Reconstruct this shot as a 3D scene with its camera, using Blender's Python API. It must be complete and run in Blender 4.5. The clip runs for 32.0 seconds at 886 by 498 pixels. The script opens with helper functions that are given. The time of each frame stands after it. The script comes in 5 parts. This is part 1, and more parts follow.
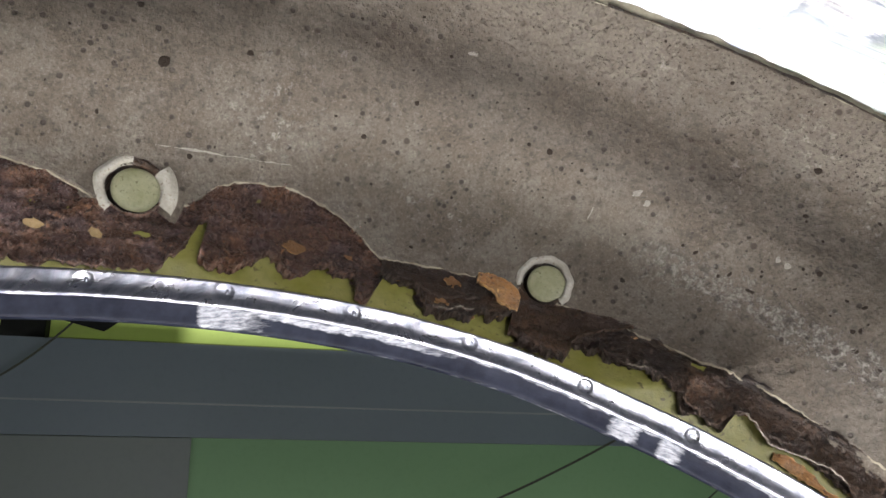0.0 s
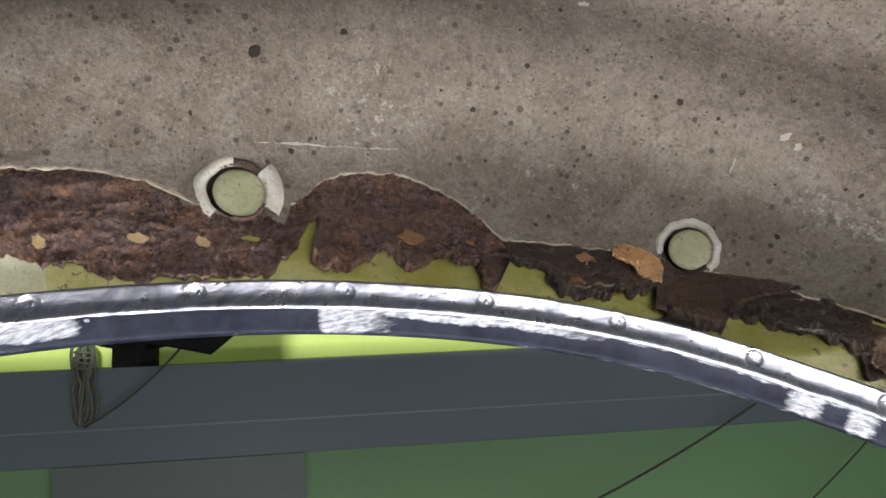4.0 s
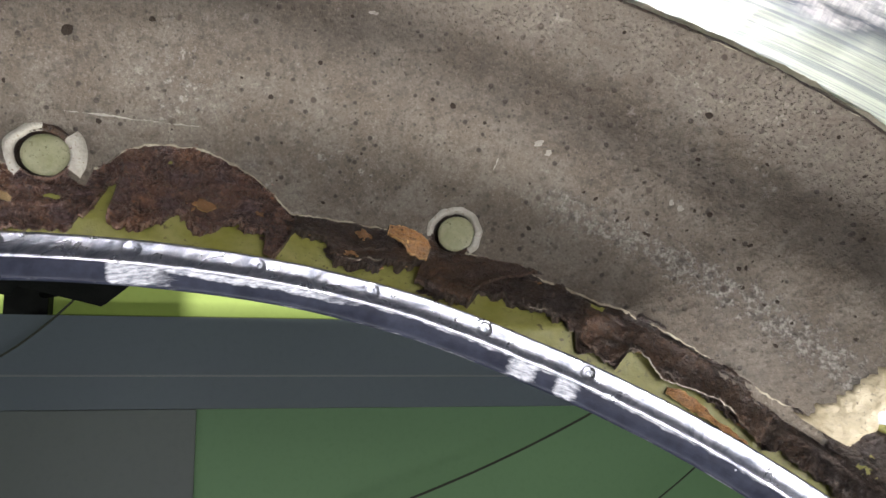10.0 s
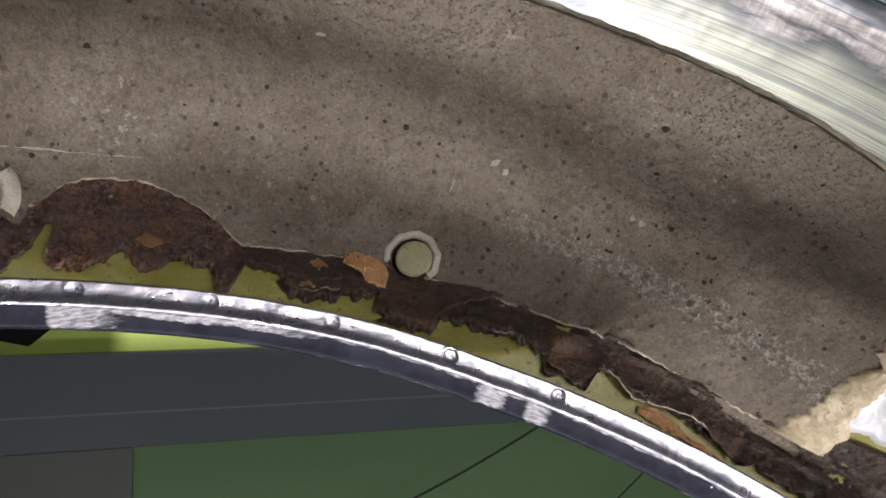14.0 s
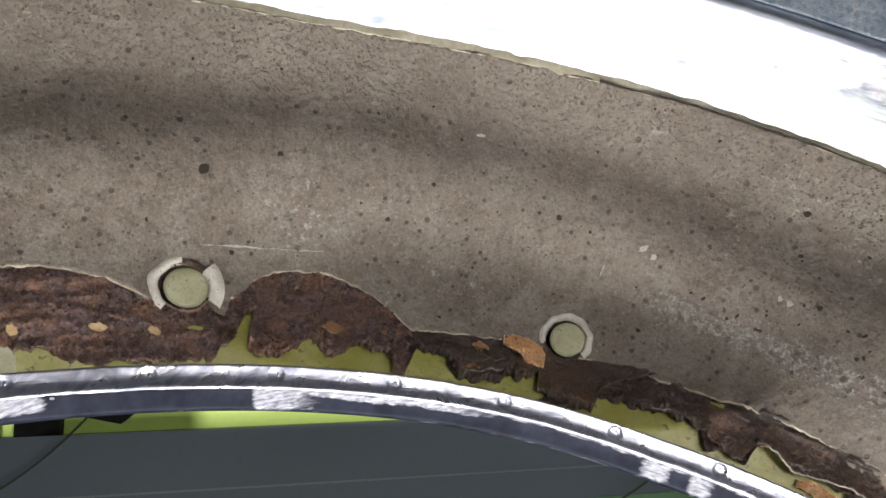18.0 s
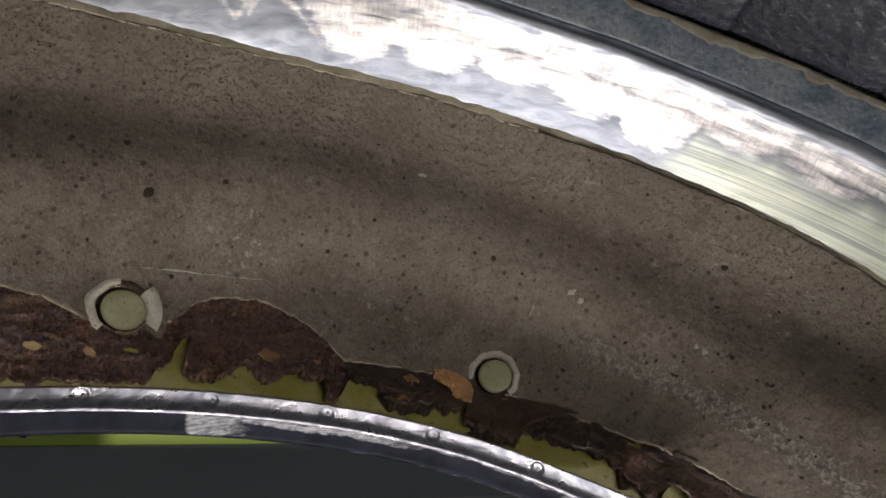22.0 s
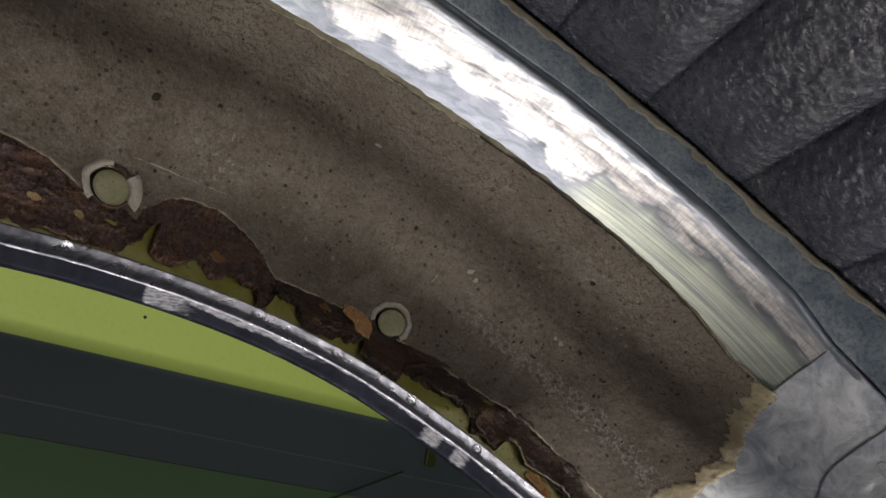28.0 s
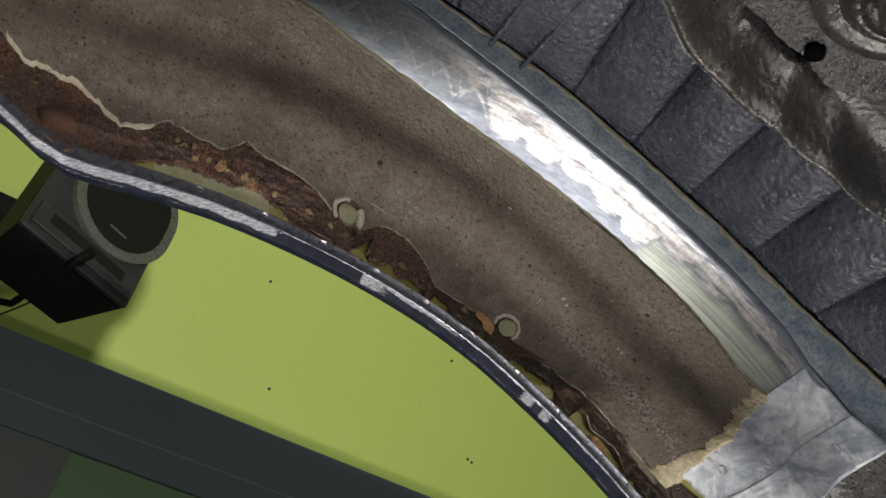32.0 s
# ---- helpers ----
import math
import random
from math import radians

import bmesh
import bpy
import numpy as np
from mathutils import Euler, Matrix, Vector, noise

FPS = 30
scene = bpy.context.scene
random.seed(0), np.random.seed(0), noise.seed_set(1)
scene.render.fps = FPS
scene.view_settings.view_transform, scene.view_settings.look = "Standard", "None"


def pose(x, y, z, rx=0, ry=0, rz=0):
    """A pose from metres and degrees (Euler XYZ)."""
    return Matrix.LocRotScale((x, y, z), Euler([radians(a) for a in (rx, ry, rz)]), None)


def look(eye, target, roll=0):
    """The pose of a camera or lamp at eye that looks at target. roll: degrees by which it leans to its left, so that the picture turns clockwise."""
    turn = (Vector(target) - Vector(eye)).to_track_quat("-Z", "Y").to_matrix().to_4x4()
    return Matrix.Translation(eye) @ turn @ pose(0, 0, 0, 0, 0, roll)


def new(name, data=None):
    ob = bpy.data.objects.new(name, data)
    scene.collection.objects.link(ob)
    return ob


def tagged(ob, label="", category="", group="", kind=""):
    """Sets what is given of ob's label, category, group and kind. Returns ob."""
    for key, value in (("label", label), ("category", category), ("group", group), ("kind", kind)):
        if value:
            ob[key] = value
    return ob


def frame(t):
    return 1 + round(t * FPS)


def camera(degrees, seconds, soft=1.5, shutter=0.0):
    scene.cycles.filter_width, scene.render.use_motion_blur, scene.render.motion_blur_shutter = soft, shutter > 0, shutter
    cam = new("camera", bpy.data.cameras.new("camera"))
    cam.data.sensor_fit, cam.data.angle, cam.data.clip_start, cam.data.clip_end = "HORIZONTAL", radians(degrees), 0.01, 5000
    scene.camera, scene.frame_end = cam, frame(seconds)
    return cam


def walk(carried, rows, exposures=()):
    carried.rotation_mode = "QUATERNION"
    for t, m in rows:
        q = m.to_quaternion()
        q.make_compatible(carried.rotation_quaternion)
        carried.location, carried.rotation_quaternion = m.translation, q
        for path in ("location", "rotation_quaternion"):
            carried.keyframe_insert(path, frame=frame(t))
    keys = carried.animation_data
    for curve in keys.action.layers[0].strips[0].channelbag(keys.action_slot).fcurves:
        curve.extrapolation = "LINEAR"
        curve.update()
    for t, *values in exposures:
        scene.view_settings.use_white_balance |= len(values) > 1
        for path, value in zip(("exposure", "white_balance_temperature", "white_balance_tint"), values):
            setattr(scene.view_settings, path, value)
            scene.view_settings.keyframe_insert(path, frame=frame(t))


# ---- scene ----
cam = camera(53.57, 32.0)
PATH = [
    (0, (0.03246, 0.04152, 1.02888), (0.02512, 0.33364, 1.09679), 0.93),
    (0.5, (0.03495, 0.04554, 1.02534), (0.04438, 0.33891, 1.08737), 1.10),
    (1, (0.03419, 0.04795, 1.02583), (0.04846, 0.34074, 1.08961), 1.45),
    (1.5, (0.03774, 0.05151, 1.02753), (0.05386, 0.34467, 1.08913), 2.21),
    (2, (0.03521, 0.05119, 1.02799), (0.04641, 0.34634, 1.08054), 1.38),
    (2.5, (0.03331, 0.05392, 1.02759), (0.04326, 0.34816, 1.08520), 1.64),
    (3, (0.03320, 0.05574, 1.02666), (0.04007, 0.34986, 1.08537), 1.09),
    (3.5, (0.01794, 0.06521, 1.03068), (-0.01968, 0.35476, 1.09954), -3.94),
    (5.5, (0.03572, 0.05048, 1.02495), (0.01076, 0.34282, 1.08756), -2.42),
    (6, (0.04029, 0.04624, 1.02955), (0.02058, 0.33850, 1.09433), -1.93),
    (6.5, (0.04484, 0.04042, 1.02780), (0.03460, 0.33308, 1.09296), -1.48),
    (7, (0.04959, 0.03794, 1.02769), (0.04310, 0.33073, 1.09272), -1.91),
    (7.5, (0.05009, 0.03840, 1.02516), (0.04244, 0.33176, 1.08744), -1.06),
    (8, (0.05091, 0.03783, 1.02852), (0.03751, 0.33078, 1.09180), -1.11),
    (8.5, (0.05479, 0.03741, 1.02663), (0.03868, 0.33113, 1.08549), 0.25),
    (9, (0.05502, 0.03795, 1.02774), (0.03449, 0.33152, 1.08599), -0.27),
    (9.5, (0.06072, 0.03354, 1.02399), (0.04688, 0.32699, 1.08479), -0.74),
    (10, (0.06372, 0.03359, 1.02178), (0.05260, 0.32782, 1.07928), -0.74),
    (10.5, (0.06202, 0.03194, 1.02354), (0.05184, 0.32616, 1.08123), -0.88),
    (11, (0.06102, 0.02689, 1.02467), (0.04491, 0.32094, 1.08189), -1.75),
    (11.5, (0.06478, 0.02626, 1.02289), (0.05054, 0.32067, 1.07875), -1.55),
    (12, (0.06238, 0.03177, 1.02067), (0.06780, 0.32625, 1.07773), -1.30),
    (12.5, (0.06205, 0.03232, 1.02139), (0.08711, 0.32581, 1.07826), -0.40),
    (13, (0.06766, 0.03536, 1.02120), (0.08219, 0.32914, 1.08022), -1.04),
    (13.5, (0.05651, 0.04168, 1.02359), (0.06996, 0.33607, 1.07974), -3.42),
    (14, (0.05613, 0.04113, 1.02525), (0.06785, 0.33417, 1.08839), -4.05),
    (14.5, (0.05695, 0.03416, 1.02647), (0.06815, 0.32629, 1.09380), -4.05),
    (15, (0.04822, 0.02688, 1.02691), (0.04987, 0.31882, 1.09596), -4.12),
    (15.5, (0.02844, 0.02380, 1.02797), (-0.00095, 0.31249, 1.10411), -4.15),
    (17.5, (0.02481, 0.02348, 1.02734), (0.00785, 0.31079, 1.11197), -4.74),
    (18, (0.02497, 0.02074, 1.02641), (0.01901, 0.30739, 1.11469), -4.24),
    (18.5, (0.02668, 0.01956, 1.02442), (0.02487, 0.30709, 1.10998), -3.87),
    (19, (0.03269, 0.03126, 1.02214), (0.04556, 0.32006, 1.10231), -3.86),
    (19.5, (0.03122, 0.03125, 1.02609), (0.04813, 0.31799, 1.11267), -3.60),
    (20, (0.02436, 0.02225, 1.02443), (0.03494, 0.30953, 1.11021), -4.48),
    (20.5, (0.02237, 0.01718, 1.03080), (0.01326, 0.30135, 1.12652), -5.63),
    (21, (0.02392, 0.01395, 1.02798), (0.02698, 0.29835, 1.12342), -5.41),
    (21.5, (0.01872, 0.01245, 1.02748), (0.03195, 0.29674, 1.12237), -3.92),
    (22, (0.02045, 0.01134, 1.02760), (0.04111, 0.29525, 1.12230), -2.82),
    (22.5, (0.02040, 0.01269, 1.02606), (0.04610, 0.29571, 1.12217), -1.64),
    (23, (0.02363, 0.00929, 1.02252), (0.05872, 0.29246, 1.11519), -0.56),
    (23.5, (0.02359, 0.00286, 1.02299), (0.06527, 0.28557, 1.11432), -0.24),
    (24, (0.02983, -0.00078, 1.02271), (0.07539, 0.28437, 1.10404), -0.36),
    (24.5, (0.02742, 0.00070, 1.02124), (0.07071, 0.28628, 1.10229), -0.52),
    (25, (0.02543, 0.00402, 1.02589), (0.06939, 0.28972, 1.10618), -0.52),
    (25.5, (0.02998, -0.00111, 1.02171), (0.08786, 0.28165, 1.10354), 0.40),
    (27.5, (-0.00500, -0.02712, 1.00449), (0.06354, 0.25029, 1.09584), 5.17),
    (28, (-0.00842, -0.04004, 1.00279), (0.05751, 0.23813, 1.09377), 9.40),
    (28.5, (-0.01353, -0.06708, 0.99608), (0.04713, 0.21436, 1.08039), 16.43),
    (29, (-0.04483, -0.11591, 0.94433), (0.01055, 0.15708, 1.05572), 23.05),
    (29.5, (-0.04142, -0.14013, 0.92667), (0.00806, 0.12944, 1.04868), 21.06),
    (30, (-0.03656, -0.19134, 0.88682), (-0.00276, 0.07380, 1.02306), 22.47),
    (30.5, (-0.03827, -0.21550, 0.88383), (-0.00475, 0.04821, 1.02287), 21.92),
    (31, (-0.03021, -0.20811, 0.89064), (0.01491, 0.06066, 1.01606), 19.40),
    (31.5, (-0.03422, -0.19700, 0.89340), (-0.00866, 0.07409, 1.01930), 19.32),
    (32, (-0.03031, -0.18841, 0.89424), (-0.01055, 0.08504, 1.01605), 18.23),
]
EXPOSURES = [(0, 0.47, 6500, 12), (2, 0.55, 6500, 12), (3, 0.53, 6500, 12), (5.5, 0.91, 6500, 11), (6.2, 0.87, 6500, 11), (7, 0.61, 6500, 11), (8, 0.53, 6500, 11), (9, 0.53, 6500, 12), (10, 0.55, 6480, 12), (11.3, 0.5, 6450, 12), (12, -0.38, 6450, 13), (12.5, -1.3, 6450, 13), (13, -2.2, 6450, 13), (13.5, -1.0, 6650, 15), (14, 0.08, 6850, 17), (15, 0.32, 6850, 19), (18, 0.55, 6550, 13), (19, 0.35, 6600, 12), (20, 0.16, 6650, 13), (21, -0.1, 6950, 14), (22, -0.76, 7100, 14), (23, -1.1, 7100, 14), (25, -1.25, 7100, 15), (26, -1.3, 7100, 14), (28, -1.07, 7000, 13), (29, -1.35, 6650, 10), (30, -0.97, 6900, 10), (31, -0.42, 6950, 10), (32, -0.57, 6950, 11)]
walk(cam, [(t, look(eye, target, roll)) for t, eye, target, roll in PATH], EXPOSURES)

# ---- world and light ----
world = bpy.data.worlds.new("world")
scene.world = world
world.use_nodes = True
world.node_tree.nodes["Background"].inputs[0].default_value = (0.75, 0.85, 1.0, 1)
world.node_tree.nodes["Background"].inputs[1].default_value = 0.05


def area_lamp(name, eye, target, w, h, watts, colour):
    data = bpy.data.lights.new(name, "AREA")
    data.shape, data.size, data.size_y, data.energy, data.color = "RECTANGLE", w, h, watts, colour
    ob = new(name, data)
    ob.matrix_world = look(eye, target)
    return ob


# Unseen front and low lights, added to shape the arch's shading.
area_lamp("added_front_light", (0.44, -0.66, 1.0), (0.04, 0.28, 1.08), 0.5, 0.4, 11.0, (1.0, 0.97, 0.97))
area_lamp("added_low_light", (0.2, 0.05, 0.40), (0.2, 0.2, 1.12), 1.2, 0.2, 13.0, (1.0, 0.97, 0.94))
area_lamp("high_work_light", (0.08, -0.55, 1.29), (-0.3, 1.85, 1.4), 0.12, 0.03, 42.0, (1.0, 0.98, 0.9))


# ---- materials ----
class Graph:
    """A node material with a principled surface, built up step by step."""

    def __init__(self, name):
        self.m = bpy.data.materials.new(name)
        self.m.use_nodes = True
        self.t = self.m.node_tree
        self.b = self.t.nodes["Principled BSDF"]
        self.co = self.t.nodes.new("ShaderNodeTexCoord").outputs["Object"]
        self.uv = self.t.nodes.new("ShaderNodeTexCoord").outputs["UV"]

    def node(self, kind, **ins):
        n = self.t.nodes.new(kind)
        for k, v in ins.items():
            s = n.inputs[k.replace("_", " ")]
            if hasattr(v, "is_output"):
                self.t.links.new(v, s)
            else:
                s.default_value = v
        return n

    def stretched(self, scale):
        n = self.node("ShaderNodeMapping", Vector=self.uv)
        n.inputs["Scale"].default_value = scale
        return n.outputs[0]

    def noise(self, scale, detail=6.0, rough=0.6, distort=0.0, co=None):
        return self.node("ShaderNodeTexNoise", Vector=co or self.co, Scale=scale, Detail=detail, Roughness=rough, Distortion=distort).outputs[0]

    def cells(self, scale, co=None, rand=1.0):
        return self.node("ShaderNodeTexVoronoi", Vector=co or self.co, Scale=scale, Randomness=rand).outputs["Distance"]

    def ramp(self, f, *stops):
        n = self.t.nodes.new("ShaderNodeValToRGB")
        self.t.links.new(f, n.inputs[0])
        e = n.color_ramp.elements
        while len(e) < len(stops):
            e.new(0.5)
        for el, (p, c) in zip(e, stops):
            el.position = p
            el.color = (c, c, c, 1) if isinstance(c, (int, float)) else (*c, 1)
        return n.outputs[0]

    def mix(self, f, a, b, how="MIX"):
        n = self.t.nodes.new("ShaderNodeMix")
        n.data_type, n.blend_type = "RGBA", how
        for i, v in ((0, f), (6, a), (7, b)):
            if hasattr(v, "is_output"):
                self.t.links.new(v, n.inputs[i])
            elif i:
                n.inputs[i].default_value = (*v, 1)
            else:
                n.inputs[0].default_value = v
        return n.outputs[2]

    def maths(self, how, a, b):
        n = self.t.nodes.new("ShaderNodeMath")
        n.operation = how
        for i, v in enumerate((a, b)):
            if hasattr(v, "is_output"):
                self.t.links.new(v, n.inputs[i])
            else:
                n.inputs[i].default_value = v
        return n.outputs[0]

    def bump(self, f, depth, strength=1.0):
        n = self.node("ShaderNodeBump", Height=f, Strength=strength, Distance=depth)
        last = self.b.inputs["Normal"]
        if last.is_linked:
            self.t.links.new(last.links[0].from_socket, n.inputs["Normal"])
        self.t.links.new(n.outputs[0], last)

    def done(self, colour, rough=0.6, metal=0.0, spec=0.5):
        for k, v in (("Base Color", colour), ("Roughness", rough), ("Metallic", metal), ("Specular IOR Level", spec)):
            s = self.b.inputs[k]
            if hasattr(v, "is_output"):
                self.t.links.new(v, s)
            else:
                s.default_value = (*v, 1) if k == "Base Color" else v
        return self.m


def undercoat_material():
    g = Graph("grey_undercoat")
    big, cloud = g.noise(20, 4), g.noise(75, 5, 0.6, 0.5)
    mid, fine = g.noise(260, 6, 0.7), g.noise(1000, 4, 0.7)
    c = g.mix(g.ramp(big, (0.3, 0.0), (0.7, 1.0)), (0.068, 0.054, 0.039), (0.116, 0.097, 0.074))
    c = g.mix(g.ramp(cloud, (0.4, 0.0), (0.66, 0.7)), c, (0.155, 0.14, 0.115))
    c = g.mix(g.ramp(mid, (0.32, 0.7), (0.5, 0.0)), c, (0.042, 0.034, 0.027))
    c = g.mix(g.ramp(fine, (0.33, 0.6), (0.47, 0.0)), c, (0.03, 0.025, 0.02))
    c = g.mix(g.ramp(fine, (0.55, 0.0), (0.68, 0.4)), c, (0.235, 0.212, 0.178))
    grit = g.noise(2200, 3, 0.7)
    c = g.mix(g.ramp(grit, (0.36, 0.25), (0.47, 0.0)), c, (0.045, 0.037, 0.029))
    c = g.mix(g.maths("MULTIPLY", g.ramp(grit, (0.58, 0.0), (0.66, 0.35)), g.ramp(mid, (0.45, 0.0), (0.6, 1.0))), c, (0.3, 0.28, 0.24))
    specks = g.ramp(g.cells(230), (0.13, 1.0), (0.21, 0.0))
    c = g.mix(g.maths("MULTIPLY", specks, g.ramp(g.noise(55, 3), (0.43, 0.0), (0.53, 0.95))), c, (0.026, 0.019, 0.015))
    dots = g.ramp(g.cells(420), (0.12, 1.0), (0.2, 0.0))
    c = g.mix(g.maths("MULTIPLY", dots, g.ramp(g.noise(38, 3), (0.44, 0.0), (0.56, 0.9))), c, (0.035, 0.028, 0.024))
    pale = g.maths("MULTIPLY", g.ramp(g.noise(420, 5, 0.75), (0.56, 0.0), (0.64, 0.7)), g.ramp(g.noise(26, 3), (0.52, 0.0), (0.68, 1.0)))
    c = g.mix(pale, c, (0.32, 0.305, 0.28))
    grain = g.t.nodes.new("ShaderNodeAttribute")
    grain.attribute_name = "grain"
    grain = grain.outputs["Fac"]
    pebble = g.node("ShaderNodeTexVoronoi", Vector=g.co, Scale=430.0)
    pebble.feature = "SMOOTH_F1"
    hollow = g.maths("MULTIPLY", g.maths("MULTIPLY", g.ramp(g.cells(760), (0.14, 1.0), (0.34, 0.0)), g.ramp(g.noise(130, 3), (0.32, 0.25), (0.52, 1.0))), grain)
    c = g.mix(g.maths("MULTIPLY", grain, 0.4), c, (0.2, 0.178, 0.148))
    c = g.mix(g.maths("MULTIPLY", hollow, 0.35), c, (0.055, 0.042, 0.032))
    # Patchy darker zones of the undercoat colour.
    dark_zone = g.t.nodes.new("ShaderNodeAttribute")
    dark_zone.attribute_name = "dark_zone"
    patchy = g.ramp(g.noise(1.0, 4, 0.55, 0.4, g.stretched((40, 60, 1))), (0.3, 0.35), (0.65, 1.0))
    c = g.mix(g.maths("MULTIPLY", g.maths("MULTIPLY", dark_zone.outputs["Fac"], patchy), 0.62), c, (0.038, 0.031, 0.025))
    crust = g.t.nodes.new("ShaderNodeAttribute")
    crust.attribute_name = "crust"
    scab = g.ramp(g.maths("ADD", g.maths("MULTIPLY", crust.outputs["Fac"], 0.17), g.noise(520, 6, 0.75, 0.3)), (0.63, 0.0), (0.72, 1.0))
    c = g.mix(g.maths("MULTIPLY", scab, 0.55), c, g.mix(g.ramp(fine, (0.4, 0.0), (0.6, 1.0)), (0.16, 0.15, 0.135), (0.3, 0.29, 0.27)))
    c = g.mix(g.maths("MULTIPLY", crust.outputs["Fac"], g.ramp(g.noise(380, 4, 0.6), (0.36, 0.7), (0.45, 0.0))), c, (0.03, 0.025, 0.021))
    g.bump(scab, 0.0005, 0.7)
    big_specks = g.ramp(g.cells(95), (0.07, 1.0), (0.115, 0.0))
    c = g.mix(g.maths("MULTIPLY", big_specks, g.ramp(g.noise(70, 3), (0.42, 0.0), (0.52, 0.85))), c, (0.036, 0.024, 0.018))
    g.bump(g.maths("MULTIPLY", pebble.outputs["Distance"], grain), -0.0011, 0.8)
    g.bump(g.maths("MULTIPLY", g.noise(330, 3, 0.5), grain), 0.0022, 0.8)
    g.bump(hollow, -0.0012, 0.8)
    g.bump(cloud, 0.0009, 0.6)
    g.bump(mid, 0.0011, 0.8)
    g.bump(fine, 0.0004, 0.8)
    g.bump(specks, -0.0005, 0.6)
    return g.done(c, g.ramp(mid, (0.3, 0.5), (0.7, 0.75)), 0.0, 0.35)


def rust_material(name, dark, mid, warm, wet):
    g = Graph(name)
    n1, n2, n3 = g.noise(75, 6, 0.65), g.noise(640, 6, 0.75), g.noise(1500, 3)
    c = g.mix(g.ramp(n1, (0.36, 0.0), (0.62, 1.0)), dark, mid)
    c = g.mix(g.ramp(n2, (0.54, 0.0), (0.66, 0.75)), c, warm)
    c = g.mix(g.maths("MULTIPLY", g.ramp(g.noise(48, 4), (0.52, 0.0), (0.62, 1.0)), g.ramp(n2, (0.4, 0.05), (0.6, 0.6))), c, warm)
    c = g.mix(g.ramp(g.noise(140, 4), (0.5, 0.0), (0.62, 0.75)), c, (0.8 * mid[0], 0.95 * mid[1], 1.35 * mid[2]))
    pits = g.ramp(g.cells(520), (0.15, 1.0), (0.3, 0.0))
    c = g.mix(g.maths("MULTIPLY", pits, g.ramp(g.noise(190, 3), (0.42, 0.0), (0.6, 0.9))), c, (0.016, 0.011, 0.01))
    c = g.mix(g.ramp(n3, (0.3, 0.6), (0.45, 0.0)), c, (0.02, 0.014, 0.011))
    # Colour by curvature: worn edges lighter, crease shade painted in dark.
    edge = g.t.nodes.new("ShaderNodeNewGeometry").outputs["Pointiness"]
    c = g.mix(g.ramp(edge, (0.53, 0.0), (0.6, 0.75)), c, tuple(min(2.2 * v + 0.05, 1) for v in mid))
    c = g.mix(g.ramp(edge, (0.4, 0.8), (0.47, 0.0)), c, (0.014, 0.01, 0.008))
    g.bump(n1, 0.002, 0.8)
    g.bump(g.noise(260, 5, 0.7, 0.8), 0.0024, 0.9)
    g.bump(n2, 0.0016, 0.9)
    g.bump(pits, -0.0006, 0.8)
    return g.done(c, g.ramp(n2, (0.35, wet), (0.7, wet + 0.35)), 0.0, 0.45)


def plain_material(name, a, b, scale, rough, metal=0.0, relief=0.0003, speck=None, spec=0.5):
    g = Graph(name)
    n1, n2 = g.noise(scale, 5, 0.6), g.noise(scale * 7, 4, 0.6)
    c = g.mix(g.ramp(n1, (0.35, 0.0), (0.65, 1.0)), a, b)
    c = g.mix(g.ramp(n2, (0.3, 0.35), (0.6, 0.0)), c, tuple(v * 0.6 for v in a))
    if speck:
        dots = g.maths("MULTIPLY", g.ramp(g.noise(scale * 9, 3, 0.6), (0.6, 0.0), (0.66, 1.0)), g.ramp(n1, (0.42, 0.0), (0.6, 1.0)))
        c = g.mix(dots, c, speck)
    g.bump(n2, relief, 0.7)
    g.bump(n1, relief * 4, 0.4)
    return g.done(c, g.ramp(n2, (0.3, max(rough - 0.12, 0.03)), (0.7, min(rough + 0.12, 1))), metal, spec)


def metal_material(name, a, b, scale, rough, stretch, relief):
    g = Graph(name)
    co = g.stretched(stretch)
    lines = g.noise(900, 4, 0.7, 0.0, co)
    blot = g.noise(scale, 5, 0.6, 0.6)
    c = g.mix(g.ramp(blot, (0.38, 0.0), (0.62, 1.0)), a, b)
    c = g.mix(g.ramp(lines, (0.35, 0.4), (0.6, 0.0)), c, tuple(v * 0.7 for v in a))
    g.bump(blot, relief, 0.5)
    g.bump(lines, 0.00012, 0.5)
    return g.done(c, g.ramp(blot, (0.35, rough + 0.2), (0.65, rough)), 1.0)


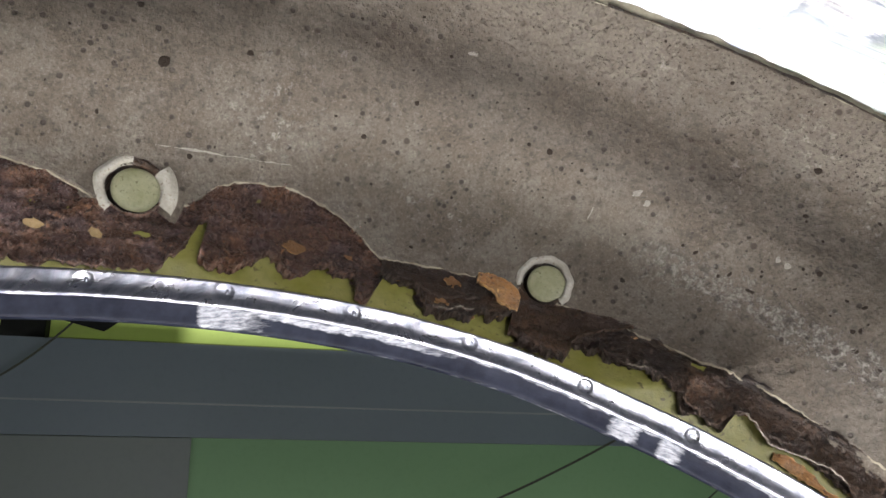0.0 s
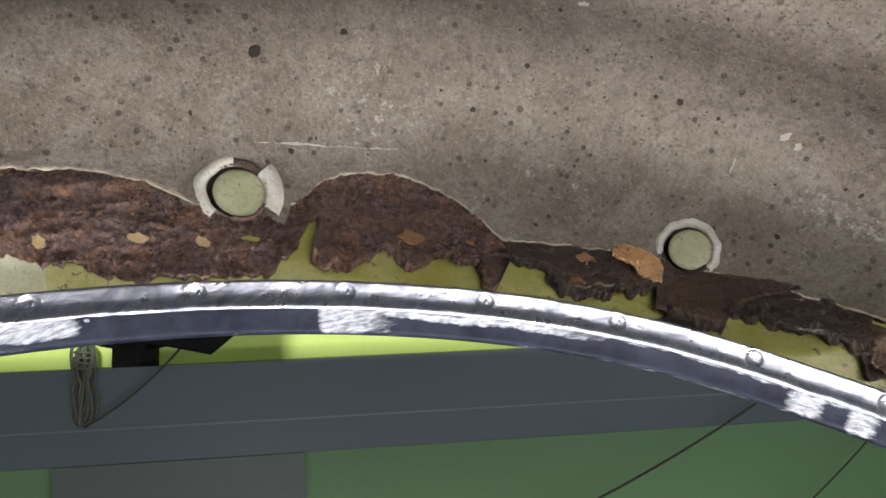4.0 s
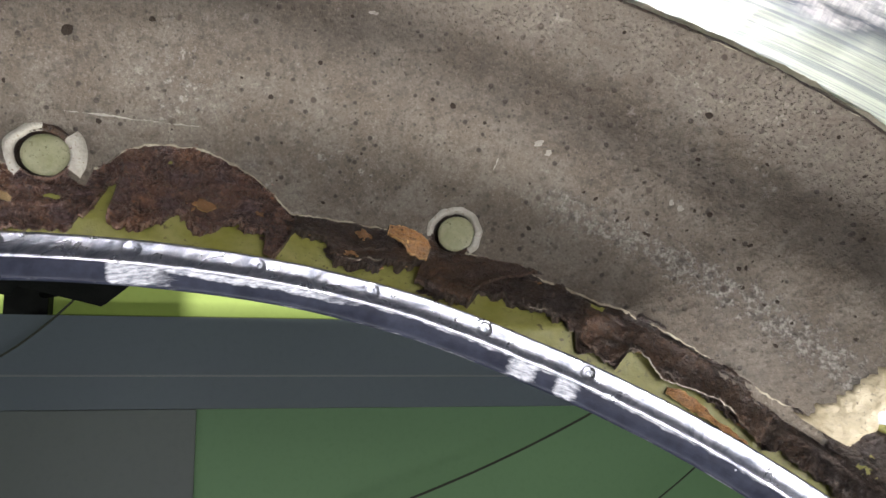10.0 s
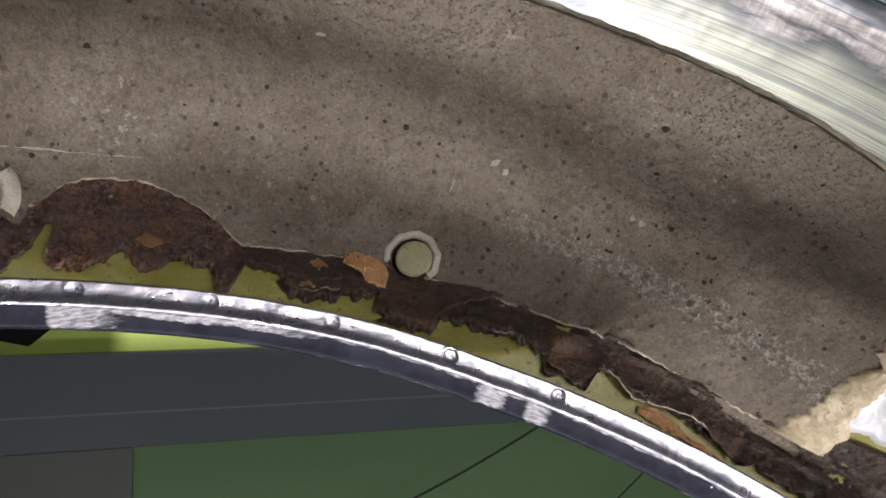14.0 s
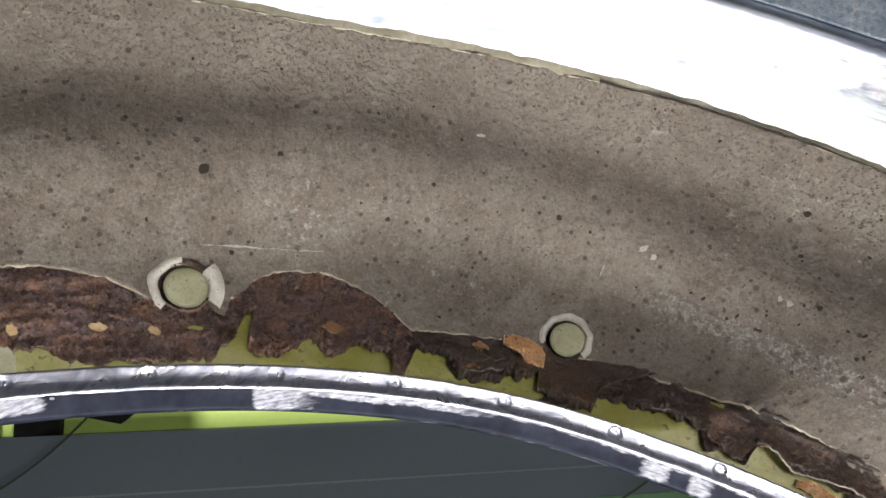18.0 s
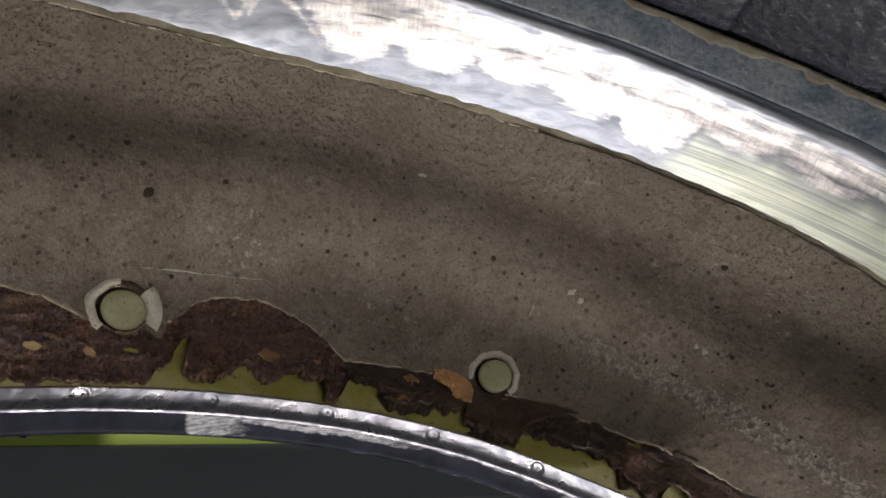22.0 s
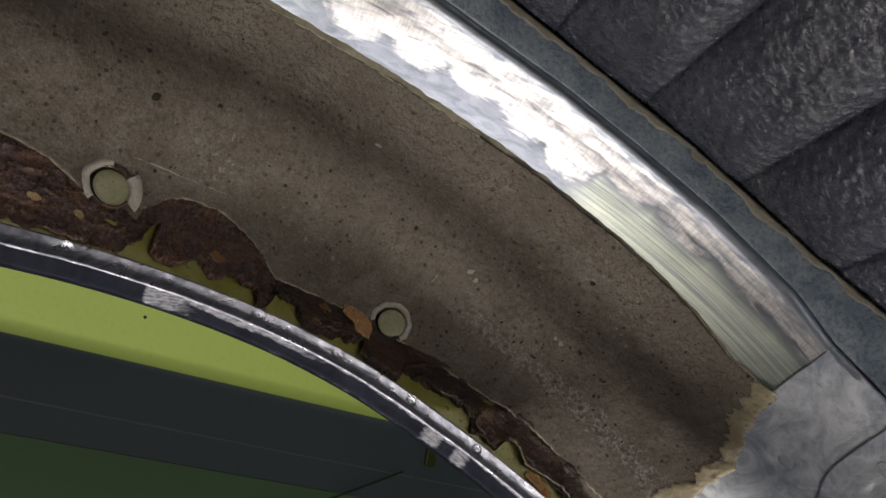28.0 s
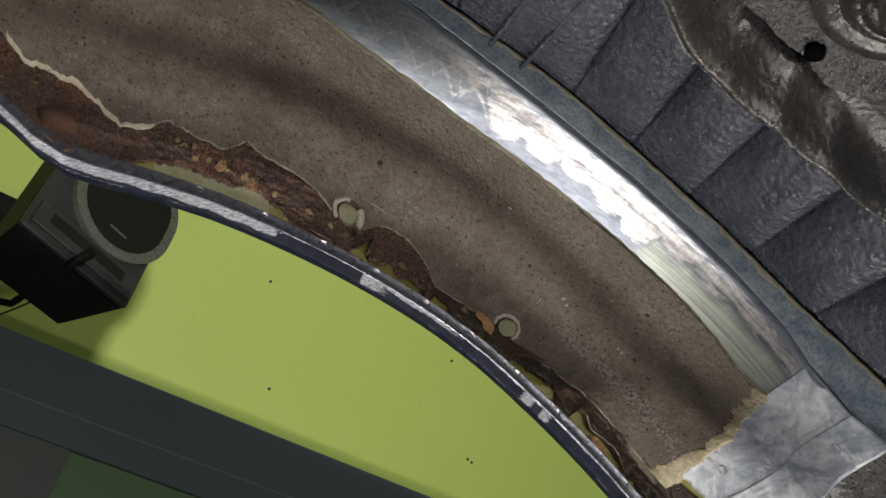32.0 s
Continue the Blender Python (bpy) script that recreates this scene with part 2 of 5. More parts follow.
def band_material():
    """Smooth blue-grey steel; where the disc has ground it, bright and frosted with short arcs; greenish brushed streaks beside that."""
    g = Graph("ground_steel")
    marks = []
    for n in ("ground", "brushed", "pale"):
        a = g.t.nodes.new("ShaderNodeAttribute")
        a.attribute_name = n
        marks.append(a.outputs["Fac"])
    streak = g.noise(1.0, 6, 0.75, 0.4, g.stretched((12, 800, 1)))
    across = g.noise(1.0, 4, 0.7, 0.3, g.stretched((900, 120, 1)))
    cloud = g.noise(1.0, 5, 0.6, 1.2, g.stretched((85, 190, 1)))
    wave = g.node("ShaderNodeTexWave", Vector=g.stretched((1, 0.25, 1)), Scale=95.0, Distortion=3.0, Detail=1.0)
    patchy = g.noise(1.0, 6, 0.62, 0.6, g.stretched((90, 300, 1)))
    frost = g.ramp(g.maths("ADD", g.maths("MULTIPLY", marks[0], 0.75), g.maths("MULTIPLY", g.maths("SUBTRACT", patchy, 0.5), 2.4)), (0.25, 0.0), (0.85, 1.0))
    frost = g.maths("MULTIPLY", frost, g.ramp(marks[0], (0.02, 0.0), (0.5, 1.0)))
    c = g.mix(g.ramp(cloud, (0.35, 0.0), (0.65, 1.0)), (0.15, 0.172, 0.21), (0.25, 0.275, 0.335))
    # Lighter base colour stands in for reflections the steel lacks there.
    c = g.mix(marks[2], c, g.mix(g.ramp(cloud, (0.35, 0.0), (0.65, 1.0)), (0.34, 0.39, 0.47), (0.58, 0.63, 0.71)))
    c = g.mix(g.maths("MULTIPLY", marks[1], g.ramp(streak, (0.4, 0.25), (0.58, 1.0))), c, (0.62, 0.68, 0.58))
    c = g.mix(frost, c, g.mix(g.ramp(across, (0.35, 0.0), (0.6, 1.0)), (0.6, 0.6, 0.64), (0.88, 0.87, 0.87)))
    c = g.mix(g.ramp(streak, (0.34, 0.35), (0.48, 0.0)), c, (0.3, 0.32, 0.34))
    g.bump(cloud, 0.0001, 0.6)
    g.bump(across, 0.00006, 0.6)
    g.bump(wave.outputs["Fac"], 0.00005, 0.4)
    g.bump(streak, 0.00005, 0.7)
    rough = g.mix(frost, g.mix(marks[1], (0.36, 0.36, 0.36), (0.42, 0.42, 0.42)), (0.34, 0.34, 0.34))
    return g.done(c, rough, 1.0)


def lip_material():
    """Bare flange steel: satin, cloudy, with fine rubbed lines along it."""
    g = Graph("bright_bare_steel")
    lines = g.noise(1.0, 4, 0.7, 0.0, g.stretched((40, 2200, 1)))
    cloud = g.noise(1.0, 5, 0.65, 0.8, g.stretched((110, 170, 1)))
    spots = g.noise(420, 4, 0.7)
    c = g.mix(g.ramp(cloud, (0.36, 0.0), (0.62, 1.0)), (0.13, 0.14, 0.172), (0.37, 0.38, 0.42))
    c = g.mix(g.ramp(lines, (0.36, 0.35), (0.52, 0.0)), c, (0.25, 0.27, 0.32))
    c = g.mix(g.ramp(spots, (0.62, 0.0), (0.7, 0.4)), c, (0.2, 0.2, 0.24))
    g.bump(cloud, 0.0003, 0.6)
    g.bump(lines, 0.00003, 0.6)
    g.bump(spots, 0.00006, 0.6)
    return g.done(c, g.ramp(cloud, (0.35, 0.4), (0.65, 0.25)), 1.0)


def pebble_material(name, a, b, grain, rough, depth, tint):
    """Glossy stone-guard coating with a pebbled skin."""
    g = Graph(name)
    big = g.noise(18, 4)
    lumps = g.node("ShaderNodeTexVoronoi", Vector=g.co, Scale=grain)
    lumps.feature = "SMOOTH_F1"
    lump = lumps.outputs["Distance"]
    grit = g.noise(grain * 1.7, 4, 0.65, 0.8)
    c = g.mix(g.ramp(big, (0.35, 0.0), (0.65, 1.0)), a, b)
    c = g.mix(g.ramp(g.noise(45, 4), (0.58, 0.0), (0.7, 0.6)), c, tint)
    g.bump(lump, -depth, 0.8)
    g.bump(grit, depth * 0.7, 0.8)
    return g.done(c, g.ramp(grit, (0.3, rough), (0.7, rough + 0.14)), 0.0, 0.9)


def blotchy_plate_material():
    g = Graph("blotchy_zinc_plate")
    n1, n2 = g.noise(60, 5, 0.65, 1.2), g.noise(240, 5, 0.7)
    c = g.mix(g.ramp(n1, (0.36, 0.0), (0.6, 1.0)), (0.24, 0.275, 0.33), (0.6, 0.63, 0.68))
    c = g.mix(g.ramp(n2, (0.3, 0.4), (0.46, 0.0)), c, (0.16, 0.18, 0.21))
    c = g.mix(g.ramp(g.noise(120, 4), (0.62, 0.0), (0.72, 0.7)), c, (0.55, 0.56, 0.55))
    g.bump(n1, 0.0011, 0.6)
    g.bump(n2, 0.0003, 0.6)
    return g.done(c, g.ramp(n1, (0.35, 0.5), (0.65, 0.34)), 0.35)


def wall_paint(name, a, b, rough, spec):
    """Smooth rolled wall paint, faintly uneven."""
    g = Graph(name)
    c = g.mix(g.ramp(g.noise(1.4, 3, 0.5), (0.35, 0.0), (0.65, 1.0)), a, b)
    c = g.mix(g.ramp(g.noise(90, 4, 0.6), (0.3, 0.12), (0.5, 0.0)), c, tuple(0.6 * v for v in a))
    g.bump(g.noise(260, 3), 0.0002, 0.3)
    return g.done(c, rough, 0.0, spec)


def navy_material():
    """Dark blue paint, scuffed through to pale primer where it is worn."""
    g = Graph("navy_paint")
    worn = g.t.nodes.new("ShaderNodeAttribute")
    worn.attribute_name = "worn"
    n1, n2 = g.noise(160, 5, 0.6), g.noise(1.0, 5, 0.7, 0.4, g.stretched((260, 900, 1)))
    c = g.mix(g.ramp(n1, (0.35, 0.0), (0.65, 1.0)), (0.006, 0.0075, 0.015), (0.016, 0.019, 0.032))
    bare = g.ramp(g.maths("ADD", worn.outputs["Fac"], g.maths("MULTIPLY", g.maths("SUBTRACT", n2, 0.5), 1.3)), (0.35, 0.0), (1.05, 1.0))
    c = g.mix(bare, c, g.mix(g.ramp(n2, (0.35, 0.0), (0.65, 1.0)), (0.12, 0.13, 0.16), (0.38, 0.39, 0.42)))
    g.bump(n2, 0.00012, 0.6)
    return g.done(c, g.ramp(n1, (0.3, 0.42), (0.7, 0.56)), g.maths("MULTIPLY", bare, 0.4), 0.1)


UNDERCOAT = undercoat_material()
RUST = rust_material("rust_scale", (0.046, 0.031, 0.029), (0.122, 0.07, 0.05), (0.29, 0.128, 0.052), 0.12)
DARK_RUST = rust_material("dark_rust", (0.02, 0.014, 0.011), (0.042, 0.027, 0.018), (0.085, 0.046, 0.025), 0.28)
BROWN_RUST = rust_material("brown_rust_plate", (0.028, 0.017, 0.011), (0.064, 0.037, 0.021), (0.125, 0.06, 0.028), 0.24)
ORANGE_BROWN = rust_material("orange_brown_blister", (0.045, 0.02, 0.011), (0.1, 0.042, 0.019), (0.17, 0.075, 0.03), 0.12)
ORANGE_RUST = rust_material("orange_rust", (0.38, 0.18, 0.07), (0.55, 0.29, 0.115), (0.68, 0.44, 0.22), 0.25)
PRIMER = plain_material("olive_primer", (0.15, 0.145, 0.026), (0.24, 0.232, 0.085), 60, 0.45, 0.0, 0.0003, (0.05, 0.042, 0.016), spec=0.25)
PALE_OLIVE = plain_material("pale_olive_primer", (0.2, 0.205, 0.105), (0.29, 0.29, 0.19), 130, 0.4, 0.0, 0.0002, (0.08, 0.08, 0.03))
EDGE_TAN = plain_material("tan_sealer", (0.1, 0.09, 0.065), (0.16, 0.15, 0.12), 200, 0.6)
TAR_BROWN = plain_material("dark_tar", (0.02, 0.014, 0.01), (0.034, 0.026, 0.02), 400, 0.7, spec=0.15)
PALE_CHIP = plain_material("pale_chip", (0.2, 0.19, 0.168), (0.32, 0.305, 0.27), 400, 0.6, spec=0.2)
EDGE_CREAM = plain_material("cream_paint_edge", (0.19, 0.16, 0.11), (0.4, 0.37, 0.28), 220, 0.5)
FRESH_EDGE = plain_material("fresh_broken_edge", (0.16, 0.14, 0.11), (0.5, 0.46, 0.39), 420, 0.25, 0.3, 0.0006)
MARGIN = plain_material("smeared_cream_margin", (0.24, 0.22, 0.155), (0.4, 0.375, 0.29), 90, 0.45, 0.0, 0.0003)
CREAM = plain_material("cream_paint", (0.42, 0.38, 0.27), (0.58, 0.54, 0.42), 120, 0.5, 0.0, 0.0004, (0.15, 0.11, 0.07))
TAN_SEALER = plain_material("tan_cream_sealer", (0.21, 0.175, 0.105), (0.36, 0.32, 0.225), 90, 0.5, 0.0, 0.0006, (0.12, 0.1, 0.07))
TAN_FLAKE = plain_material("tan_rust_flake", (0.24, 0.16, 0.07), (0.42, 0.31, 0.16), 160, 0.3, 0.0, 0.0006)
WASHER = plain_material("pale_sealer", (0.3, 0.285, 0.235), (0.44, 0.425, 0.375), 160, 0.55, 0.0, 0.0005, (0.12, 0.06, 0.03))
LIP_METAL = lip_material()
BAND_METAL = band_material()
PLATE_METAL = blotchy_plate_material()
NAVY = navy_material()
SEALER = plain_material("blue_grey_primer", (0.065, 0.088, 0.118), (0.15, 0.178, 0.205), 85, 0.3, 0.0, 0.0005, (0.2, 0.21, 0.2))
BLACK = pebble_material("black_stone_guard", (0.022, 0.026, 0.039), (0.04, 0.046, 0.064), 260, 0.18, 0.0014, (0.045, 0.048, 0.058))
BLACK_ROUGH = pebble_material("pebbled_black_coating", (0.018, 0.018, 0.02), (0.032, 0.032, 0.036), 420, 0.08, 0.0017, (0.036, 0.032, 0.027))
GLOSS_BLACK = plain_material("glossy_black_grit", (0.02, 0.02, 0.022), (0.03, 0.03, 0.033), 300, 0.16, 0.0, 0.0001, spec=0.9)
BLACK_SMOOTH = pebble_material("worn_black_coating", (0.01, 0.01, 0.0105), (0.018, 0.0165, 0.016), 300, 0.22, 0.0005, (0.036, 0.026, 0.018))
BODY_PAINT = plain_material("body_filler", (0.25, 0.25, 0.24), (0.32, 0.32, 0.31), 20, 0.5)
LIME = wall_paint("lime_wall_paint", (0.44, 0.58, 0.145), (0.46, 0.61, 0.16), 0.6, 0.35)
GREEN = wall_paint("green_wall_paint", (0.138, 0.25, 0.136), (0.15, 0.268, 0.146), 0.6, 0.2)
STEEL_GREY = wall_paint("grey_beam_paint", (0.086, 0.108, 0.13), (0.096, 0.12, 0.145), 0.5, 0.2)
PILLAR_GREY = wall_paint("grey_pillar_paint", (0.094, 0.11, 0.112), (0.104, 0.122, 0.124), 0.5, 0.2)
LEDGE_HIGHLIGHT = wall_paint("ledge_highlight_paint", (0.13, 0.147, 0.165), (0.15, 0.167, 0.185), 0.4, 0.4)
SHADOW_EDGE_GREEN = wall_paint("shaded_lime_paint", (0.15, 0.2, 0.045), (0.17, 0.22, 0.05), 0.6, 0.3)
SPEAKER_BLACK = plain_material("black_speaker_plastic", (0.007, 0.008, 0.008), (0.011, 0.012, 0.012), 40, 0.6, 0.0, 0.0002, spec=0.06)
SPEAKER_GREY = plain_material("grey_speaker_plastic", (0.018, 0.021, 0.022), (0.024, 0.028, 0.029), 30, 0.45, spec=0.25)
RING_GREY = plain_material("pale_grey_plastic", (0.06, 0.064, 0.056), (0.075, 0.08, 0.07), 30, 0.3, spec=0.5)
CLOTH = plain_material("dark_grille_cloth", (0.007, 0.008, 0.007), (0.011, 0.012, 0.01), 400, 0.8, spec=0.1)
HOLE_SHADE = plain_material("hole_shade_black", (0.002, 0.002, 0.002), (0.003, 0.003, 0.003), 100, 1.0, spec=0.0)
GREASY_STEEL = metal_material("greasy_steel", (0.12, 0.105, 0.09), (0.36, 0.33, 0.3), 160, 0.34, (1, 1, 1), 0.002)
PALE_CORD = plain_material("grey_green_cord", (0.05, 0.058, 0.045), (0.12, 0.13, 0.105), 260, 0.7)
OLIVE_TAG = plain_material("olive_tag_plastic", (0.05, 0.07, 0.018), (0.08, 0.1, 0.03), 60, 0.35)
CORD = plain_material("dark_cord", (0.02, 0.026, 0.018), (0.03, 0.035, 0.025), 300, 0.7)
FLOOR = plain_material("grey_floor_paint", (0.2, 0.2, 0.19), (0.27, 0.27, 0.26), 3, 0.6)
CEILING = plain_material("white_ceiling_paint", (0.7, 0.7, 0.67), (0.76, 0.76, 0.74), 2, 0.8)
ROOM = plain_material("pale_room_paint", (0.5, 0.53, 0.4), (0.55, 0.58, 0.46), 2, 0.8)


# ---- shapes ----
def thing(name, label, category, kind="", group=""):
    return tagged(new(name), label, category, group, kind)


def along_arch(mesh):
    """Texture places in metres: along the arch, and out from its hub."""
    v = np.empty(len(mesh.vertices) * 3)
    mesh.vertices.foreach_get("co", v)
    v = v.reshape(-1, 3)
    uv = np.stack([0.4 * np.arctan2(v[:, 0] - HUB_X, v[:, 2] - HUB_Z), np.hypot(v[:, 0] - HUB_X, v[:, 2] - HUB_Z) - 0.8 * v[:, 1]], -1)
    k = np.empty(len(mesh.loops), int)
    mesh.loops.foreach_get("vertex_index", k)
    mesh.uv_layers.new(name="along").data.foreach_set("uv", uv[k].ravel())


def part(name, mesh, material, parent, label="", smooth=True):
    if isinstance(mesh, bmesh.types.BMesh):
        data = bpy.data.meshes.new(name)
        mesh.to_mesh(data)
        mesh.free()
        mesh = data
    mesh.materials.append(material)
    if smooth:
        mesh.polygons.foreach_set("use_smooth", [True] * len(mesh.polygons))
    if not mesh.uv_layers and parent is not None:
        along_arch(mesh)
    ob = new(name, mesh)
    ob.parent = parent
    if label:
        tagged(ob, label)
    return ob


def field(ob, name, values):
    """Store one number for each point of a sheet, in the order of its grid (a skirt repeats its rim)."""
    me = ob.data
    v = np.asarray(values, float)
    if len(me.vertices) != v.size:
        v = np.pad(v, 1, mode="edge")
    me.attributes.new(name, "FLOAT", "POINT").data.foreach_set("value", v.ravel().astype(np.float32))
    return ob


def grid_mesh(name, pts, keep=None, skirt=None):
    """A sheet over an array of points (rows, columns, 3); keep: a mask of cells; skirt: how far its rim turns back, as a vector field."""
    nu, nv = pts.shape[:2]
    if skirt is not None:
        big = np.zeros((nu + 2, nv + 2, 3))
        big[1:-1, 1:-1] = pts
        big[0, 1:-1], big[-1, 1:-1] = pts[0] - skirt[0], pts[-1] - skirt[-1]
        big[1:-1, 0], big[1:-1, -1] = pts[:, 0] - skirt[:, 0], pts[:, -1] - skirt[:, -1]
        big[0, 0], big[0, -1], big[-1, 0], big[-1, -1] = big[0, 1], big[0, -2], big[-1, 1], big[-1, -2]
        if keep is not None:
            wide = np.ones((nu + 1, nv + 1), bool)
            wide[1:-1, 1:-1] = keep
            wide[0, 1:-1], wide[-1, 1:-1], wide[1:-1, 0], wide[1:-1, -1] = keep[0], keep[-1], keep[:, 0], keep[:, -1]
            keep = wide
        pts, nu, nv = big, nu + 2, nv + 2
    i = np.arange(nu * nv).reshape(nu, nv)
    quads = np.stack([i[:-1, :-1], i[1:, :-1], i[1:, 1:], i[:-1, 1:]], -1)
    quads = quads[keep] if keep is not None else quads.reshape(-1, 4)
    me = bpy.data.meshes.new(name)
    me.from_pydata(pts.reshape(-1, 3).tolist(), [], quads.tolist())
    me.validate()
    return me


def box(bm, lo, hi, bevel=0.0, m=None):
    made = bmesh.ops.create_cube(bm, size=1, matrix=Matrix.Translation([(a + b) / 2 for a, b in zip(lo, hi)]) @ Matrix.Diagonal([b - a for a, b in zip(lo, hi)] + [1]))
    if bevel:
        edges = list({e for v in made["verts"] for e in v.link_edges})
        made = bmesh.ops.bevel(bm, geom=edges, offset=bevel, segments=3, profile=0.6, affect="EDGES")
    if m is not None:
        bmesh.ops.transform(bm, matrix=m, verts=bm.verts)
    return bm


def tube(path, radius, sides=8):
    """A round cord along a list of points."""
    bm = bmesh.new()
    rings = []
    pts = [Vector(p) for p in path]
    for k, p in enumerate(pts):
        way = (pts[min(k + 1, len(pts) - 1)] - pts[max(k - 1, 0)]).normalized()
        side = way.cross(Vector((0.31, 0.9, 0.2))).normalized()
        up = side.cross(way)
        rings.append([bm.verts.new(p + radius * (math.cos(a) * side + math.sin(a) * up)) for a in np.linspace(0, 2 * math.pi, sides, endpoint=False)])
    for a, b in zip(rings, rings[1:]):
        for k in range(sides):
            bm.faces.new((a[k], a[(k + 1) % sides], b[(k + 1) % sides], b[k]))
    for end in (rings[0][::-1], rings[-1]):
        bm.faces.new(end)
    return bm


def sagging(a, b, sag, n=24):
    a, b = Vector(a), Vector(b)
    return [a.lerp(b, k / n) - Vector((0, 0, 4 * sag * (k / n) * (1 - k / n))) for k in range(n + 1)]


# ---- the arch: polar round its hub, th in degrees from the top, rho in metres, y pressed as a shallow channel ----
HUB_X, HUB_Z = -0.045, 0.715
PRESS = (0.29611, 0.03974, -0.05103, -0.02126, -0.03079, -0.03044, 0.01488, -0.00504, 0.01604, -0.00303, 0.01132)


def lip_y(th):
    return 0.25771 + 0.0022032 * th - 0.000041277 * th * th


def arch_y(th, rho):
    past = np.minimum(th + 9, 0)
    low = lip_y(th) + 0.0045
    th = th - past
    step = (rho - np.interp(th, (-9, 0, 6, 14, 18, 23, 27, 31, 36), (0.433, 0.434, 0.438, 0.435, 0.431, 0.425, 0.419, 0.415, 0.411)) + 0.003) / 0.017
    a, b = (th - 10) / 20, (rho - 0.41) / 0.06
    terms = (1 + 0 * a, a, a * a, a**3, b, b * b, b**3, a * b, a * a * b, a * b * b, a**4)
    fold = 0.010 * step * np.exp(-0.5 * step * step)
    y = sum(k * v for k, v in zip(PRESS, terms)) + fold + 0.0029 * past
    far = np.clip((th - 22) / 8, 0, 1)
    f = np.clip((0.383 + 0.02 * far - rho) / (0.018 + 0.024 * far), 0, 1)
    return y + f * f * (3 - 2 * f) * np.maximum(low - y, 0)


def polar(th, rho, y):
    r = np.radians(th)
    return np.stack([HUB_X + rho * np.sin(r), y + 0 * rho, HUB_Z + rho * np.cos(r)], -1)


def arch(th, rho, off=0.0):
    """Points of the pressed panel, off metres proud of it, on the wheel's side; and the way out of it."""
    th, rho = np.broadcast_arrays(np.asarray(th, float), np.asarray(rho, float))
    e = 1e-3
    p = polar(th, rho, arch_y(th, rho))
    du = polar(th + 0.2, rho, arch_y(th + 0.2, rho)) - p
    dv = polar(th, rho + e, arch_y(th, rho + e)) - p
    n = np.cross(du, dv)
    n /= np.linalg.norm(n, axis=-1, keepdims=True)
    n *= np.where(n[..., 1:2] > 0, -1, 1)
    return p + np.asarray(off)[..., None] * n, n


def curve(stops, th):
    """A smooth line rho(th) in metres through stops of (degrees, millimetres)."""
    s = np.array(stops)
    return np.interp(th, s[:, 0], s[:, 1]) / 1000


def wobble(th, scale, amp, seed):
    return np.array([amp * (noise.fractal((t * scale, seed * 7.3, 0.4), 0.75, 2.1, 5)) for t in th])


def relief(p, scale, octaves=4, h=0.7):
    flat = p.reshape(-1, 3) * scale
    return np.array([noise.fractal(v, h, 2.0, octaves) for v in flat.tolist()]).reshape(p.shape[:-1])


def away_from(th, rho, holes, r):
    """True where a cell stays clear of the holes."""
    keep = np.ones(th.shape, bool)
    for ht, hr in holes:
        keep &= np.hypot(np.radians(th - ht) * hr, rho - hr) > r
    return keep


HOLES = [(-1.65, 0.3802), (15.6, 0.3789)]
RUST_TOP = [(-45, 470), (-30, 428), (-26.4, 415.8), (-25.1, 402), (-22.5, 398), (-20.9, 389), (-19, 377.5), (-17.3, 382.5), (-16.1, 389.8), (-14.1, 385.9), (-12, 383.3), (-10.5, 393.6), (-8.8, 388.5), (-6.4, 387.4), (-4.4, 383.3), (-2.8, 376.3), (-1.6, 374), (0.5, 378.9), (1, 384.5), (1.8, 387.7), (2.9, 388.8), (4, 388.7), (5.1, 386), (6.1, 382.8), (7.1, 377.7), (8.1, 373), (9.6, 374), (12.6, 374.8), (14.3, 374.5), (17, 373.2), (19.8, 372), (22.8, 369.8), (26, 369.6), (28, 368.2), (31.5, 367), (34.6, 368), (41, 372)]
RUST_LOW = [(-45, 440), (-30, 405), (-26.5, 388), (-24.5, 364), (-22.8, 355), (-19.9, 357), (-16.6, 364.4), (-13.9, 367.6), (-11.2, 365.3), (-9.6, 369.4), (-7.1, 364.5), (-6.5, 363.5), (-5.8, 360), (-4, 358.3), (-2.5, 358.5), (-0.4, 358.8), (0.5, 364.7), (0.8, 372.2), (1.05, 372.2), (1.1, 361.6), (1.7, 359.6), (2.7, 360.2), (3.5, 366.4), (4.1, 363.3), (4.7, 360.8), (5.5, 364.8), (7.1, 363.9), (7.4, 358), (8, 358), (8.4, 367), (9.8, 365.3), (10.7, 358.3), (12.5, 360.3), (14.7, 365.5), (15.1, 356.5), (17.3, 355), (17.6, 361.7), (19.8, 361), (22.4, 359.2), (22.8, 354), (24.8, 354), (25, 360), (25.8, 360.5), (26.8, 358), (29.4, 357.3), (31.5, 354), (41, 350)]
SEAM = [(-45, 575), (-28, 505), (-13.5, 486), (-9.4, 475.6), (-5.1, 464.5), (-1.2, 460.4), (4.1, 458), (10.4, 457.4), (15.4, 456), (19, 454.4), (23.8, 450), (26.4, 446.6), (29.1, 442), (31.8, 435.6), (34.3, 432), (36, 431)]
BAND_OUT = [(-45, 600), (-28, 528), (-7.2, 502.5), (-3.3, 495.5), (0.6, 489.5), (4.2, 486), (8, 484), (12.7, 481.4), (17.4, 479.3), (21.7, 475.5), (24.1, 473), (26.5, 470.2), (29.1, 466), (31.5, 462), (34.1, 455), (39.4, 446)]
